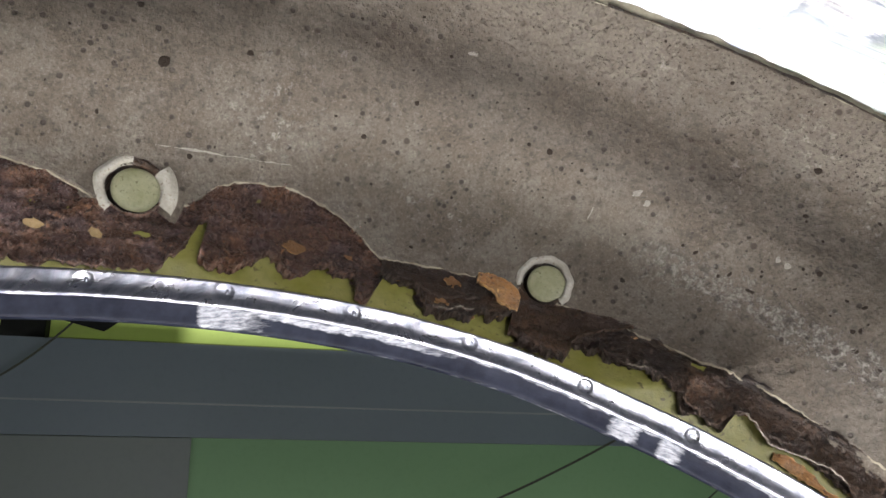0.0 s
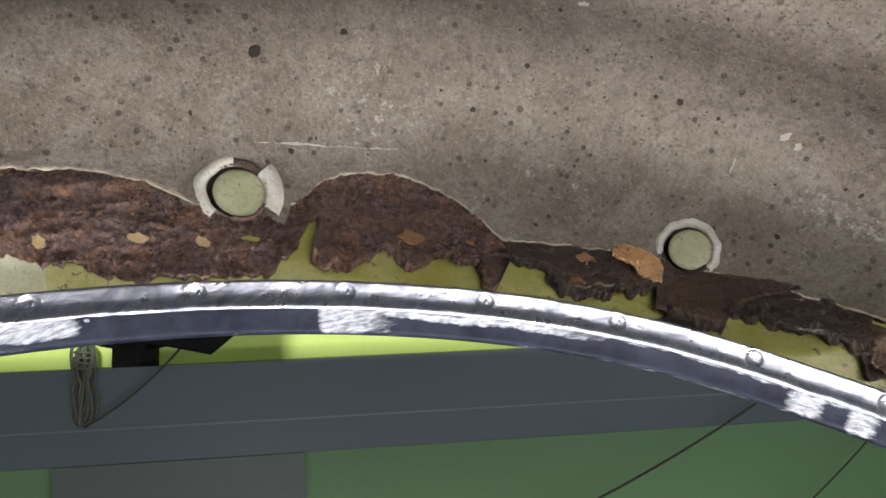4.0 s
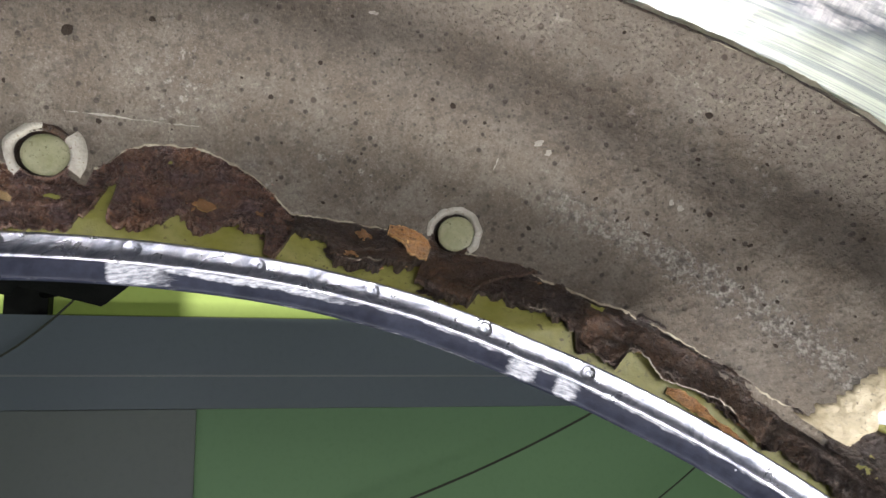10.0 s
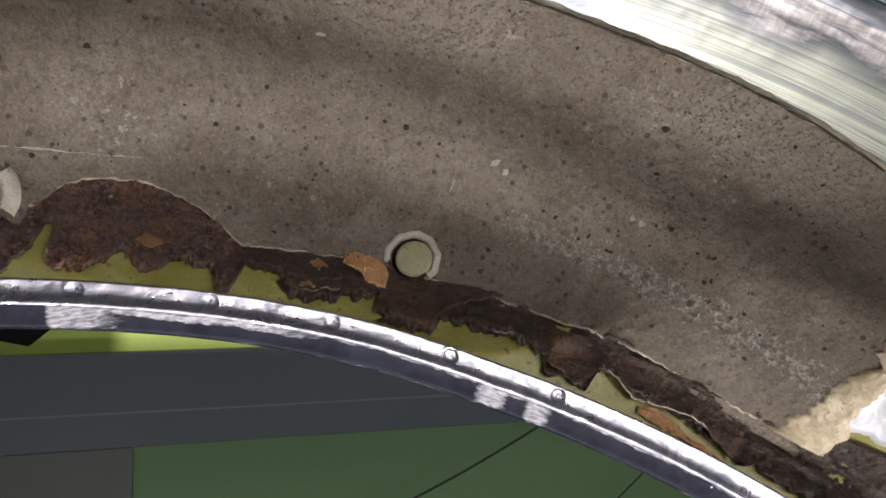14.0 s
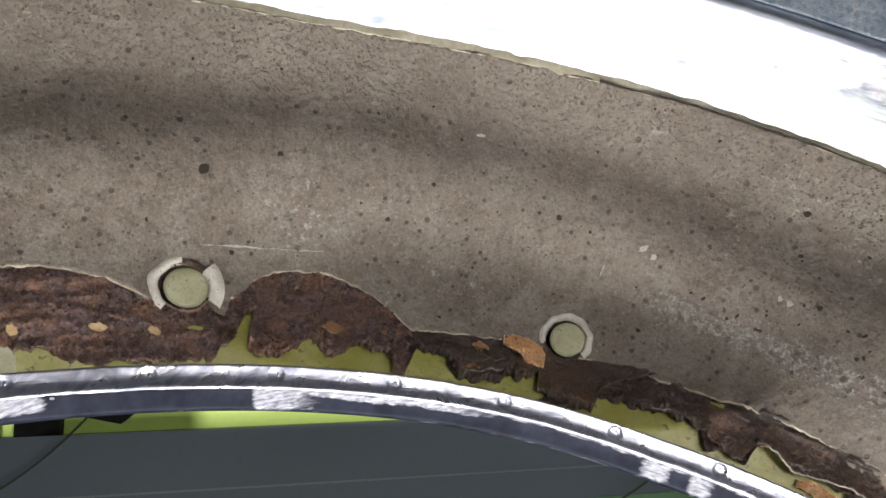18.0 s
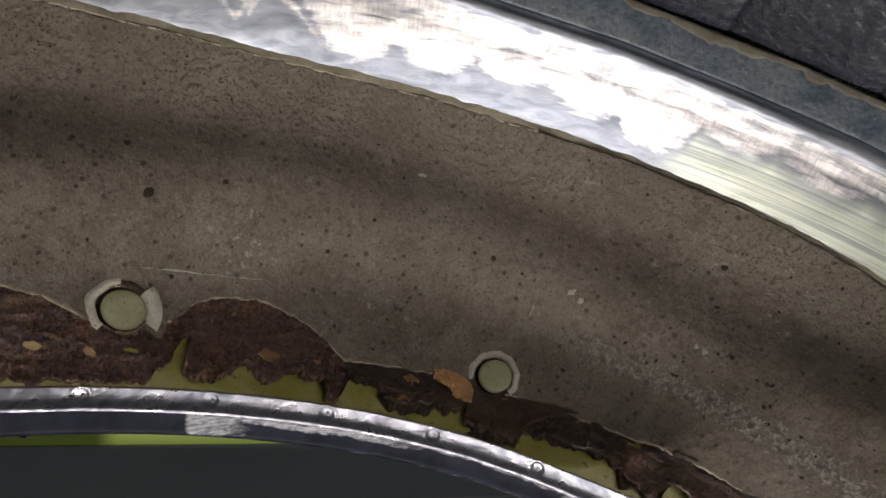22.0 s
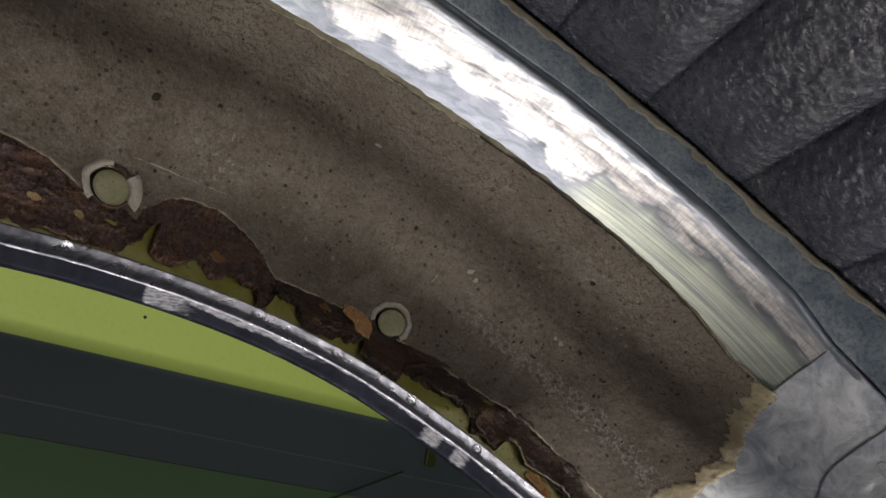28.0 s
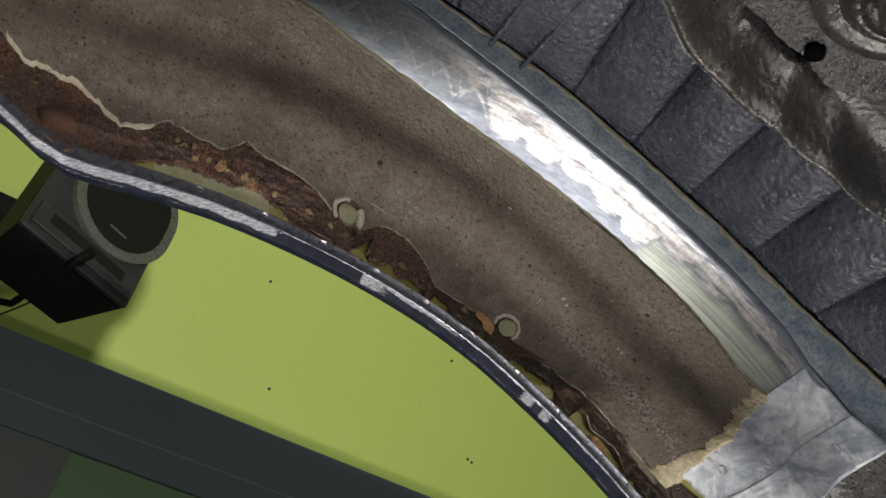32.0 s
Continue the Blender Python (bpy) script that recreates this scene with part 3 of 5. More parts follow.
STRIP_OUT = [(-45, 606), (-28, 534), (-3.8, 508), (0.3, 502), (4.2, 498.5), (7.6, 497.3), (10.8, 495.5), (15, 492), (19.6, 488), (23.5, 484.5), (27.4, 479.5), (30.7, 474.8), (36, 469.5), (42, 464)]
LIP_LOW = [(-45, 450), (-36, 408), (-30, 382), (-26, 365), (-24, 353), (-22.2, 347.2), (-20.3, 346), (-12, 346.4), (-5, 345), (2, 344), (10, 343), (15, 341.8), (20.7, 339.6), (26, 338.6), (32, 338), (42, 337)]

car = thing("car_wheel_arch", "rusty stripped car wheel arch with a bare metal lip", "wheel arch")


def strip(name, th, low, high, nv, off, material, parent, label="", amp=0.0, scale=300, back=0.0, keep_r=None, power=1.0):
    v = np.linspace(0, 1, nv) ** power
    rho = low[:, None] + (high - low)[:, None] * v[None]
    t = np.repeat(th[:, None], nv, 1)
    p, n = arch(t, rho, np.full(t.shape, off) if np.isscalar(off) else off)
    if amp:
        p = p + n * (amp * relief(p, scale))[..., None]
    keep = None
    if keep_r:
        keep = away_from((t[1:, 1:] + t[:-1, :-1]) / 2, (rho[1:, 1:] + rho[:-1, :-1]) / 2, HOLES, keep_r)
    return part(name, grid_mesh(name, p, keep, n * back if back else None), material, parent, label)


# panel under everything, with the olive primer showing where the scale has come off
th = np.linspace(-44, 40, 345)
strip("primer_panel", th, curve(LIP_LOW, th) + 0.009, curve(RUST_TOP, th) + 0.012, 24, -0.0006, PRIMER, car, "olive yellow primer between the rust and the lip", 0.0003, 120, keep_r=0.0075)

def torn_edge(th):
    """The undercoat's lower edge, more ragged towards the front of the arch."""
    return curve(RUST_TOP, th) + wobble(th, 1.3, 1.0, 9) * np.interp(th, (-44, -14, -7), (0.0022, 0.0017, 0.0007))


# rust scale: a pitted sheet, then layered plates
def layered(th, rho, step, seed):
    """Broken layers: flat terraces with steep ragged edges, longer along the arch than across."""
    flat = np.stack([th.ravel() * 0.42, rho.ravel() * 260, np.full(th.size, seed)], -1)
    f = np.array([noise.fractal(v, 0.8, 2.1, 5) for v in flat.tolist()]).reshape(th.shape) * 2.6 + 4
    whole = np.floor(f)
    return step * (whole + np.clip((f - whole - 0.82) / 0.18, 0, 1) - 4)


def rust_sheet(name, a, b, nu, nv, step, amp, material, label):
    th = np.linspace(a, b, nu)
    low = curve(RUST_LOW, th) + wobble(th, 2.4, 0.0017, 3)
    high = curve(RUST_TOP, th) + 0.003
    low = np.minimum(low, high - 0.001)
    v = np.linspace(0, 1, nv)
    rho = low[:, None] + (high - low)[:, None] * v[None]
    t = np.repeat(th[:, None], nv, 1)
    inner = np.clip((1 - v) * 5, 0, 1)[None]
    return strip(name, th, low, high, nv, 0.0010 + inner * layered(t, rho, step, 5.0) + 0.0022 * (1 - v[None]) ** 4 * (1 + 1.2 * wobble(th, 0.7, 1.0, 15)[:, None]), material, car, label, amp, 260, 0.003, 0.0072)


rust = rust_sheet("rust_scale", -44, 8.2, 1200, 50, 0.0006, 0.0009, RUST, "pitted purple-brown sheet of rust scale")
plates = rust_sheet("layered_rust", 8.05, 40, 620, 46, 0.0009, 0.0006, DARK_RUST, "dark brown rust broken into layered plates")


def rust_plate(name, top, low, n, base, curl, material, label, seed, turned=0.0):
    """A lifted plate between two lines, its lower edge curled off the panel."""
    th = np.linspace(max(top[0][0], low[0][0]), min(top[-1][0], low[-1][0]), n)
    hi = curve(top, th) + wobble(th, 2.2, 0.0006, seed)
    lo = np.minimum(curve(low, th) + wobble(th, 2.6, 0.0007, seed + 1), hi - 0.0004)
    v = np.linspace(0, 1, 18)
    rho = lo[:, None] + (hi - lo)[:, None] * v[None]
    off = base + curl * (1 - v[None]) ** 2 * (1 + 0.5 * wobble(th, 0.8, 1.0, seed + 2)[:, None]) + turned * ((th - th[0]) / (th[-1] - th[0]))[:, None] ** 3
    off = off + layered(np.repeat(th[:, None], 18, 1), rho, 0.0003, seed * 1.7)
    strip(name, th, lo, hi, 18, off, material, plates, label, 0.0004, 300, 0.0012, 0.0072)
    return th, lo, off[:, 0]


def fresh_edge(th, lo, off, w):
    strip("fresh_edge", th, lo - w * 0.5 + wobble(th, 3.0, 0.00012, 7), lo + w * (0.5 + np.abs(wobble(th, 3.5, 0.8, 8))), 4, np.repeat((off + 0.00025)[:, None], 4, 1), FRESH_EDGE, plates, "bright broken edge", 0, 1, 0.0003)


# grey undercoat above it
th = np.linspace(-44, 34.6, 1100)
edge = torn_edge(th)
top = curve(SEAM, th) + wobble(th, 0.8, 0.0004, 5)
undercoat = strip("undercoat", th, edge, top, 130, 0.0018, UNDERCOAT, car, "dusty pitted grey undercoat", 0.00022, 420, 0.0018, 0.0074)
fall = (top - edge)[:, None] * (1 - np.linspace(0, 1, 130))[None]
width = np.interp(th, (-44, -5, 10, 25, 34.6), (0.024, 0.022, 0.021, 0.02, 0.024))[:, None]
low_rho = edge[:, None] + (top - edge)[:, None] * np.linspace(0, 1, 130)[None]
field(undercoat, "crust", np.clip((th - 16) / 5, 0, 1)[:, None] * np.exp(-((low_rho - np.interp(th, (16, 20, 24, 28, 34), (0.399, 0.396, 0.392, 0.387, 0.38))[:, None]) / 0.0065) ** 2) + 0.45 * np.exp(-((th[:, None] - 5) / 3) ** 2 - ((low_rho - 0.405) / 0.008) ** 2))
# Darker along the middle of the channel, and low down towards the right end.
field(undercoat, "dark_zone", np.maximum(0.75 * np.clip((th - 16) / 12, 0, 1)[:, None] * np.clip((fall - 0.03) / 0.02, 0, 1), np.exp(-((fall - 0.029 + 0.003 * np.sin(th * 0.21)[:, None]) / 0.0115) ** 2) * np.interp(th, (-44, -20, 2, 34), (0.6, 0.8, 1.0, 1.0))[:, None]))
field(undercoat, "grain", np.clip((width - fall) / 0.007, 0, 1) * (0.75 + 0.35 * np.sin(th * 0.9)[:, None] * np.cos(th * 0.37)[:, None]))
strip("paint_edge", th, edge - 0.00035 + wobble(th, 2.5, 0.0005, 21), edge + 0.0001, 4, 0.0015, EDGE_CREAM, car, "thin cream broken paint edge", 0, 1, 0.0006, 0.0074)

# ground bare metal above the undercoat, and the blue-grey strip beside it
th = np.linspace(-44, 39, 760)
v = np.linspace(0, 1, 60)
BEAD = np.interp(v, (0, 0.1, 0.4, 0.65, 0.8, 0.88, 0.93, 0.97, 1.0), (0.0002, 0.0005, 0.0004, 0.0006, 0.0011, 0.0016, 0.0016, 0.0009, -0.001))
band = strip("metal_band", th, curve(SEAM, th) - 0.0015, curve(BAND_OUT, th) + 0.001, 60, np.tile(BEAD, (760, 1)), BAND_METAL, car, "shiny steel band ground bare with a sanding disc", 0.00012, 60, 0.003)
# the disc's passes: round bites whose lower rims show as scallops
bite = np.full(760, 0.62)
for c, w, d in ((-24, 5, 0.45), (-15, 4, 0.5), (-8.5, 3.5, 0.4), (-3, 3, 0.45), (2.6, 2.4, 0.42), (7.2, 2.0, 0.12), (10.2, 2.2, 0.2), (13.4, 2.2, 0.3), (16.6, 2.2, 0.22), (19.4, 1.8, 0.12), (22.6, 1.8, 0.4), (26.0, 2.0, 0.42), (30.0, 2.4, 0.5), (34.5, 3.0, 0.55)):
    bite = np.minimum(bite, np.where(np.abs(th - c) < w, 0.62 - (0.62 - d) * np.sqrt(np.clip(1 - ((th - c) / w) ** 2, 0, 1)), 1))
scribble = np.zeros((760, 60))
for period, mid, tall, at in ((2.3, 0.52, 0.2, 0.0), (3.1, 0.4, 0.14, 0.6), (1.7, 0.68, 0.1, 0.3)):
    zig = mid + tall * (4 * np.abs((th / period + at + 0.05 * np.sin(th * 2.1)) % 1 - 0.5) - 1)
    scribble = np.maximum(scribble, np.exp(-((v[None] - zig[:, None]) / 0.045) ** 2))
scribble *= np.clip((8 - th) / 3, 0, 1)[:, None]
field(band, "ground", np.maximum(0.95 * scribble, (th > -12)[:, None] * np.clip((v[None] - bite[:, None]) / 0.13, 0, 1) * np.clip((0.9 - v[None]) / 0.12, 0, 1) * np.interp(th, (-44, -30, 2, 6, 39), (0.35, 0.5, 0.55, 1.0, 0.95))[:, None]))
# Front end and outer bead: their shine is painted as paler steel.
field(band, "pale", np.maximum(np.clip((7 - th) / 8, 0, 1)[:, None], np.clip((v - 0.84) / 0.05, 0, 1)[None]))
field(band, "brushed", np.clip((th[:, None] - 19.5) / 2.5, 0, 1) * np.clip((bite[:, None] + 0.1 - v[None]) / 0.2, 0, 1))
t = np.linspace(15, 33.3, 200)
strip("seam_line", t, curve(SEAM, t) - 0.0002 + wobble(t, 1.3, 0.00025, 33), curve(SEAM, t) + 0.0002 + wobble(t, 1.1, 0.00025, 34), 3, 0.0022, DARK_RUST, car, "dark cracked sealer line", 0, 1)
t = np.linspace(-44, 34.4, 400)
wide = np.interp(t, (-44, -5, 14, 20, 35), (0.0022, 0.002, 0.0016, 0.0008, 0.0007))
strip("seam_margin", t, curve(SEAM, t) - 0.0004 + wobble(t, 0.8, 0.0004, 35), curve(SEAM, t) + wide + wobble(t, 1.2, 0.0006, 36), 14, np.tile(np.interp(np.linspace(0, 1, 14), (0, 0.15, 0.5, 1), (0.0016, 0.0019, 0.0013, 0.0003)), (400, 1)), MARGIN, car, "smeared cream margin along the metal", 0.00015, 160)
th = np.linspace(-44, 41, 370)
strip("primer_strip", th, curve(BAND_OUT, th) + 0.001, np.minimum(curve(STRIP_OUT, th), curve(BAND_OUT, th) + 0.003 + 0.02 * np.sqrt(np.clip((41.001 - th) / 1.6, 0, 1))), 14, 0.0005, SEALER, car, "blue-grey primered seam strip", 0.0003, 90, 0.003)

strip("sealer_edge", th, curve(STRIP_OUT, th) - 0.0012 + wobble(th, 1.3, 0.0016, 51), curve(STRIP_OUT, th) + 0.0008, 4, 0.0012, EDGE_TAN, car, "thin tan sealer edge", 0, 1, 0.002)
t = np.linspace(-26, -17, 90)
strip("paint_edge", t, torn_edge(t) - 0.0007 + wobble(t, 2.1, 0.0008, 61), torn_edge(t) + 0.0018 + wobble(t, 1.4, 0.0016, 62), 8, 0.0021, CREAM, car, "wide cream broken paint edge", 0.0003, 300, 0.001)
t = np.linspace(-16.5, -7.6, 90)
strip("primer_patch", t, curve(LIP_LOW, t) + 0.008, curve(RUST_LOW, t) + 0.001, 8, 0.0001, PALE_OLIVE, car, "pale cream primer patch", 0.0002, 200)

# the lip: flange, rounded bead, dark underside, turned back
WELDS = [-13.0 + 5.2 * k + (0.25 if k > 5 else 0) for k in range(8)]


def lip_sheet(name, th, prof, material, label="", amp=0.0, ragged=0.0, back=0.0, welds=()):
    """prof: across the lip, (mm above its lower edge, mm proud of the lip's line)."""
    low = curve(LIP_LOW, th)
    up = np.array([a for a, _ in prof])[None] + (ragged * wobble(th, 1.4, 1.0, 77)[:, None] * np.clip((np.array([a for a, _ in prof])[None] - 3.0) / 1.5, 0, 1) if ragged else 0)
    rho = low[:, None] + up / 1000
    y = lip_y(th)[:, None] - np.array([b for _, b in prof])[None] / 1000
    p = polar(np.repeat(th[:, None], len(prof), 1), rho, y)
    if amp:
        w = amp * relief(p, 140, 3)
        p[..., 1] -= w
    for q in welds:
        d = np.hypot(np.radians(th - q)[:, None] * rho, rho - curve(LIP_LOW, th)[:, None] - 0.0098) / 0.0021
        p[..., 1] += 0.00026 * np.clip(1 - d * d, 0, 1) ** 0.7 - 0.00008 * np.exp(-((d - 1.12) / 0.16) ** 2)
    sk = np.zeros(p.shape)
    sk[..., 1] = -back
    return part(name, grid_mesh(name, p, None, sk if back else None), material, lip, label)


lip = new("arch_lip")
lip.parent = car
tagged(lip, "rolled wheel-arch lip ground to bright bare metal")
th = np.linspace(-44, 40, 500)
tall = np.r_[12.6, 12.5, np.linspace(12.3, 4.0, 34)]
proud = np.interp(-tall, (-12.6, -12.5, -12.3, -12, -11, -10, -9, -8.2, -7.5, -6.9, -6.3, -5.7, -5.1, -4.5, -4), (-3, -0.4, 0, 0.1, 0.1, 0.12, 0.2, 0.36, 0.6, 0.85, 1.0, 1.0, 0.8, 0.45, 0.1))
lip_sheet("flange", np.linspace(-44, 40, 1300), list(zip(tall, proud)), LIP_METAL, "bright bare steel flange", 0.00012, welds=WELDS)
th = np.linspace(-44, 40, 1100)
under = [(5.6, 0.9), (5.4, 1.02), (5.1, 0.92), (4.75, 0.71), (4.4, 0.5), (3.9, 0.25), (3.4, 0.0), (2.9, -0.2), (2.4, -0.4), (1.9, -0.57), (1.4, -0.73), (0.9, -0.9), (0.5, -1.2), (0.2, -1.6), (0.0, -2.6), (0.3, -6), (1.2, -12)]
underside = lip_sheet("underside", th, under, NAVY, "dark blue paint worn pale on the underside of the lip", 0.00008, 0.25)
up = np.array([h for h, d in under]) / 5.6
up[-2:] = -0.2
worn = np.zeros((1100, len(under)))
for a, b, start, stop, low in ((1.6, 4.0, 0.3, 2.0, 0.05), (3.6, 12.0, 1.0, 4.0, 0.7), (-40, -6.4, 2.0, 0.5, 0.25), (20.0, 21.4, 0.5, 0.5, 0.1), (22.4, 23.5, 0.4, 0.6, 0.1), (12.0, 34.0, 3.0, 3.0, 0.93)):
    along = np.clip((th - a) / start + 0.5, 0, 1) * np.clip((b - th) / stop + 0.5, 0, 1)
    floor_line = low + 0.12 * wobble(th, 0.9, 1.0, a + 50)
    worn = np.maximum(worn, along[:, None] * np.clip((up[None] - floor_line[:, None]) / 0.14 + 0.5, 0, 1))
worn = np.maximum(worn, 0.5 * np.exp(-((up[None] - 0.03) / 0.05) ** 2) * np.clip(0.5 + wobble(th, 0.5, 1.2, 44), 0, 1)[:, None])
field(underside, "worn", worn)
bm = bmesh.new()
rings = [[bm.verts.new((q * 0.0009 * math.cos(a), h, q * 0.0009 * math.sin(a))) for a in np.linspace(0, 2 * math.pi, 14, endpoint=False)] for q, h in ((1.0, 0.0002), (0.85, -0.00006), (0.4, -0.0001))]
for a, b in zip(rings, rings[1:]):
    for k in range(14):
        bm.faces.new((a[k], a[(k + 1) % 14], b[(k + 1) % 14], b[k]))
bm.faces.new(rings[-1])
weld = bpy.data.meshes.new("spot_weld")
bm.to_mesh(weld)
bm.free()
for k, t in enumerate(WELDS):
    ob = part("spot_weld", weld, LIP_METAL, lip) if k == 0 else new("spot_weld", weld)
    ob.parent = lip
    p = polar(np.array(t), np.array(curve(LIP_LOW, t) + 0.0098), np.array(lip_y(t) + 0.0002))
    ob.matrix_basis = Matrix.Translation(p.tolist()) @ Matrix.Rotation(radians(t), 4, "Y")


def flake_mesh(seed, thick=0.0009):
    """A ragged curled flake one unit wide, lying in x and z, its face to -y."""
    r = random.Random(seed)
    bm = bmesh.new()
    n = 15
    rad = [1 + 0.45 * noise.noise((math.cos(2 * math.pi * k / n) * 1.7, math.sin(2 * math.pi * k / n) * 1.7, seed * 3.1)) + r.uniform(-0.24, 0.2) for k in range(n)]
    curl, way = r.uniform(0.02, 0.2), r.uniform(0, 6.28)
    rings = []
    for q in (1.0, 0.97, 0.6, 0.25):
        ring = []
        for k in range(n):
            a = 2 * math.pi * k / n
            x, z = 0.5 * q * rad[k] * math.cos(a), 0.5 * q * rad[k] * math.sin(a)
            up = curl * (0.5 + 0.5 * math.cos(a - way)) * q * q * 0.5 + 0.05 * noise.noise((x * 6, z * 6, seed))
            ring.append(bm.verts.new((x, -up, z)))
        rings.append(ring)
    foot = [bm.verts.new((v.co.x * 0.98, v.co.y + 0.16, v.co.z * 0.98)) for v in rings[0]]
    for a, b in zip([foot] + rings, rings):
        for k in range(n):
            bm.faces.new((a[k], a[(k + 1) % n], b[(k + 1) % n], b[k]))
    bm.faces.new(rings[-1])
    bmesh.ops.recalc_face_normals(bm, faces=bm.faces)
    me = bpy.data.meshes.new("flake")
    bm.to_mesh(me)
    bm.free()
    me.polygons.foreach_set("use_smooth", [True] * len(me.polygons))
    along_arch(me)
    return me


def lay(name, mesh, th, rho, off, w, h, turn, parent, d=None, label=""):
    """Lay a small piece of mesh on the arch: w along it, h across, d deep."""
    p, n = arch(th, rho, off)
    n = Vector(n.tolist())
    out = Vector((math.sin(radians(th)), 0, math.cos(radians(th))))
    out = (out - out.dot(n) * n).normalized()
    side = out.cross(n)
    m = Matrix((side, -n, out)).transposed().to_4x4()
    ob = new(name, mesh)
    ob.parent = parent
    ob.matrix_basis = Matrix.Translation(p.tolist()) @ m @ Matrix.Rotation(radians(turn), 4, "Y") @ Matrix.Diagonal((w, d or 0.7 * h, h, 1))
    if label:
        tagged(ob, label)
    return ob


def kinds(material, count, seed):
    out = []
    for k in range(count):
        me = flake_mesh(seed + k)
        me.materials.append(material)
        out.append(me)
    return out


RUSTY, DARKS, ORANGES, CREAMS = kinds(RUST, 5, 10), kinds(DARK_RUST, 6, 30), kinds(ORANGE_RUST, 3, 50), kinds(TAN_FLAKE, 3, 70)
rnd = random.Random(5)
for k in range(170):
    t = rnd.uniform(-25, 33.5) if k < 100 else rnd.uniform(8, 33)
    lo, hi = float(curve(RUST_LOW, t)), float(curve(RUST_TOP, t))
    f = rnd.uniform(-0.02, 0.25) if rnd.random() < 0.6 else rnd.uniform(0.2, 0.9)
    rho = lo + f * (hi - lo)
    if not away_from(np.array(t), np.array(rho), HOLES, 0.012):
        continue
    w = 0.0014 + 0.0042 * rnd.random() ** 1.6
    h = w * rnd.uniform(0.3, 0.75)
    lay("flake", rnd.choice((DARKS if t > 8 else RUSTY) if rnd.random() < 0.85 else ORANGES), t, rho, 0.0014, w, h, rnd.uniform(-30, 30) - 6, rust if t < 8 else plates, rnd.uniform(0.7, 1.3) * h)
for t, rho, w, h, turn, pool, label in (
    (4.4, 0.3696, 0.0065, 0.0036, 5, ORANGES, "bright orange flake"),
    (11.2, 0.3622, 0.0045, 0.003, 0, ORANGES, "orange flake"),
    (-4.6, 0.3690, 0.005, 0.0024, 12, CREAMS, "yellowish flake"),
    (-7.6, 0.3700, 0.0032, 0.0034, 0, CREAMS, "tan lifted flake"),
    # Next piece is a wet highlight on the rust, modelled as a pale flake.
    (-2.6, 0.3670, 0.0042, 0.0024, 20, CREAMS, "pale flake standing in for a wet highlight"),
    (-9.4, 0.3705, 0.005, 0.006, 20, ORANGES, "tan blister"),
    (-12.0, 0.3725, 0.006, 0.004, -10, ORANGES, "tan blister"),
):
    lay("flake", pool[int(1000 * rho) % len(pool)], t, rho, 0.0026, w, h, turn, rust if t < 8 else plates, 1.1 * h, label)

for k in range(34):
    c = rnd.choice(((-9.6, 0.3712), (-10.0, 0.3722), (-10.8, 0.3718), (-12.0, 0.373), (-13.4, 0.3745), (-15.0, 0.376)))
    w = rnd.uniform(0.0012, 0.0036)
    lay("flake", rnd.choice(CREAMS), c[0] + rnd.gauss(0, 0.35), c[1] + rnd.gauss(0, 0.0014), 0.0026, w, w * rnd.uniform(0.4, 1), rnd.uniform(0, 180), rust, 0.9 * w)


def dome_mesh(name, material, seed):
    bm = bmesh.new()
    rings = []
    for q, d in ((1.0, 0.12), (0.8, -0.2), (0.4, -0.42)):
        rings.append([bm.verts.new((0.5 * q * math.cos(a) * (1 + 0.8 * noise.noise((1.6 * math.cos(a), 1.6 * math.sin(a), seed))), d, 0.5 * q * math.sin(a))) for a in np.linspace(0, 2 * math.pi, 10, endpoint=False)])
    for a, b in zip(rings, rings[1:]):
        for k in range(10):
            bm.faces.new((a[k], a[(k + 1) % 10], b[(k + 1) % 10], b[k]))
    bm.faces.new(rings[-1])
    bmesh.ops.recalc_face_normals(bm, faces=bm.faces)
    me = bpy.data.meshes.new(name)
    bm.to_mesh(me)
    bm.free()
    me.materials.append(material)
    me.polygons.foreach_set("use_smooth", [True] * len(me.polygons))
    return me


lay("blister", dome_mesh("blister", ORANGE_BROWN, 9), -23.2, 0.3725, 0.0014, 0.016, 0.018, 30, rust, 0.013, "round brown rust blister")
TAR, CHIP = [dome_mesh("tar_speck", TAR_BROWN, k) for k in (1, 2, 3)], [dome_mesh("paint_chip", PALE_CHIP, k) for k in (4, 5, 6)]
for t, rho, w in ((24.4, 0.4336, 0.0026), (-0.5, 0.4146, 0.0036), (2.4, 0.4207, 0.002), (14.3, 0.4158, 0.0021), (13.4, 0.4162, 0.0015), (28.8, 0.4365, 0.0017), (33.0, 0.4335, 0.0017), (20.2, 0.4475, 0.0014)):
    lay("tar_speck", rnd.choice(TAR), t, rho, 0.0018, w, 0.85 * w, rnd.uniform(0, 180), undercoat, 0.0004)
for k in range(110):
    t = rnd.uniform(-24, 33.5)
    lo, hi = float(curve(RUST_TOP, t)) + 0.004, float(curve(SEAM, t)) - 0.002
    w = 0.0007 + 0.0013 * rnd.random() ** 3
    lay("tar_speck", rnd.choice(TAR), t, lo + (hi - lo) * rnd.random(), 0.0018, w, w * rnd.uniform(0.6, 1), rnd.uniform(0, 180), undercoat, 0.0003)
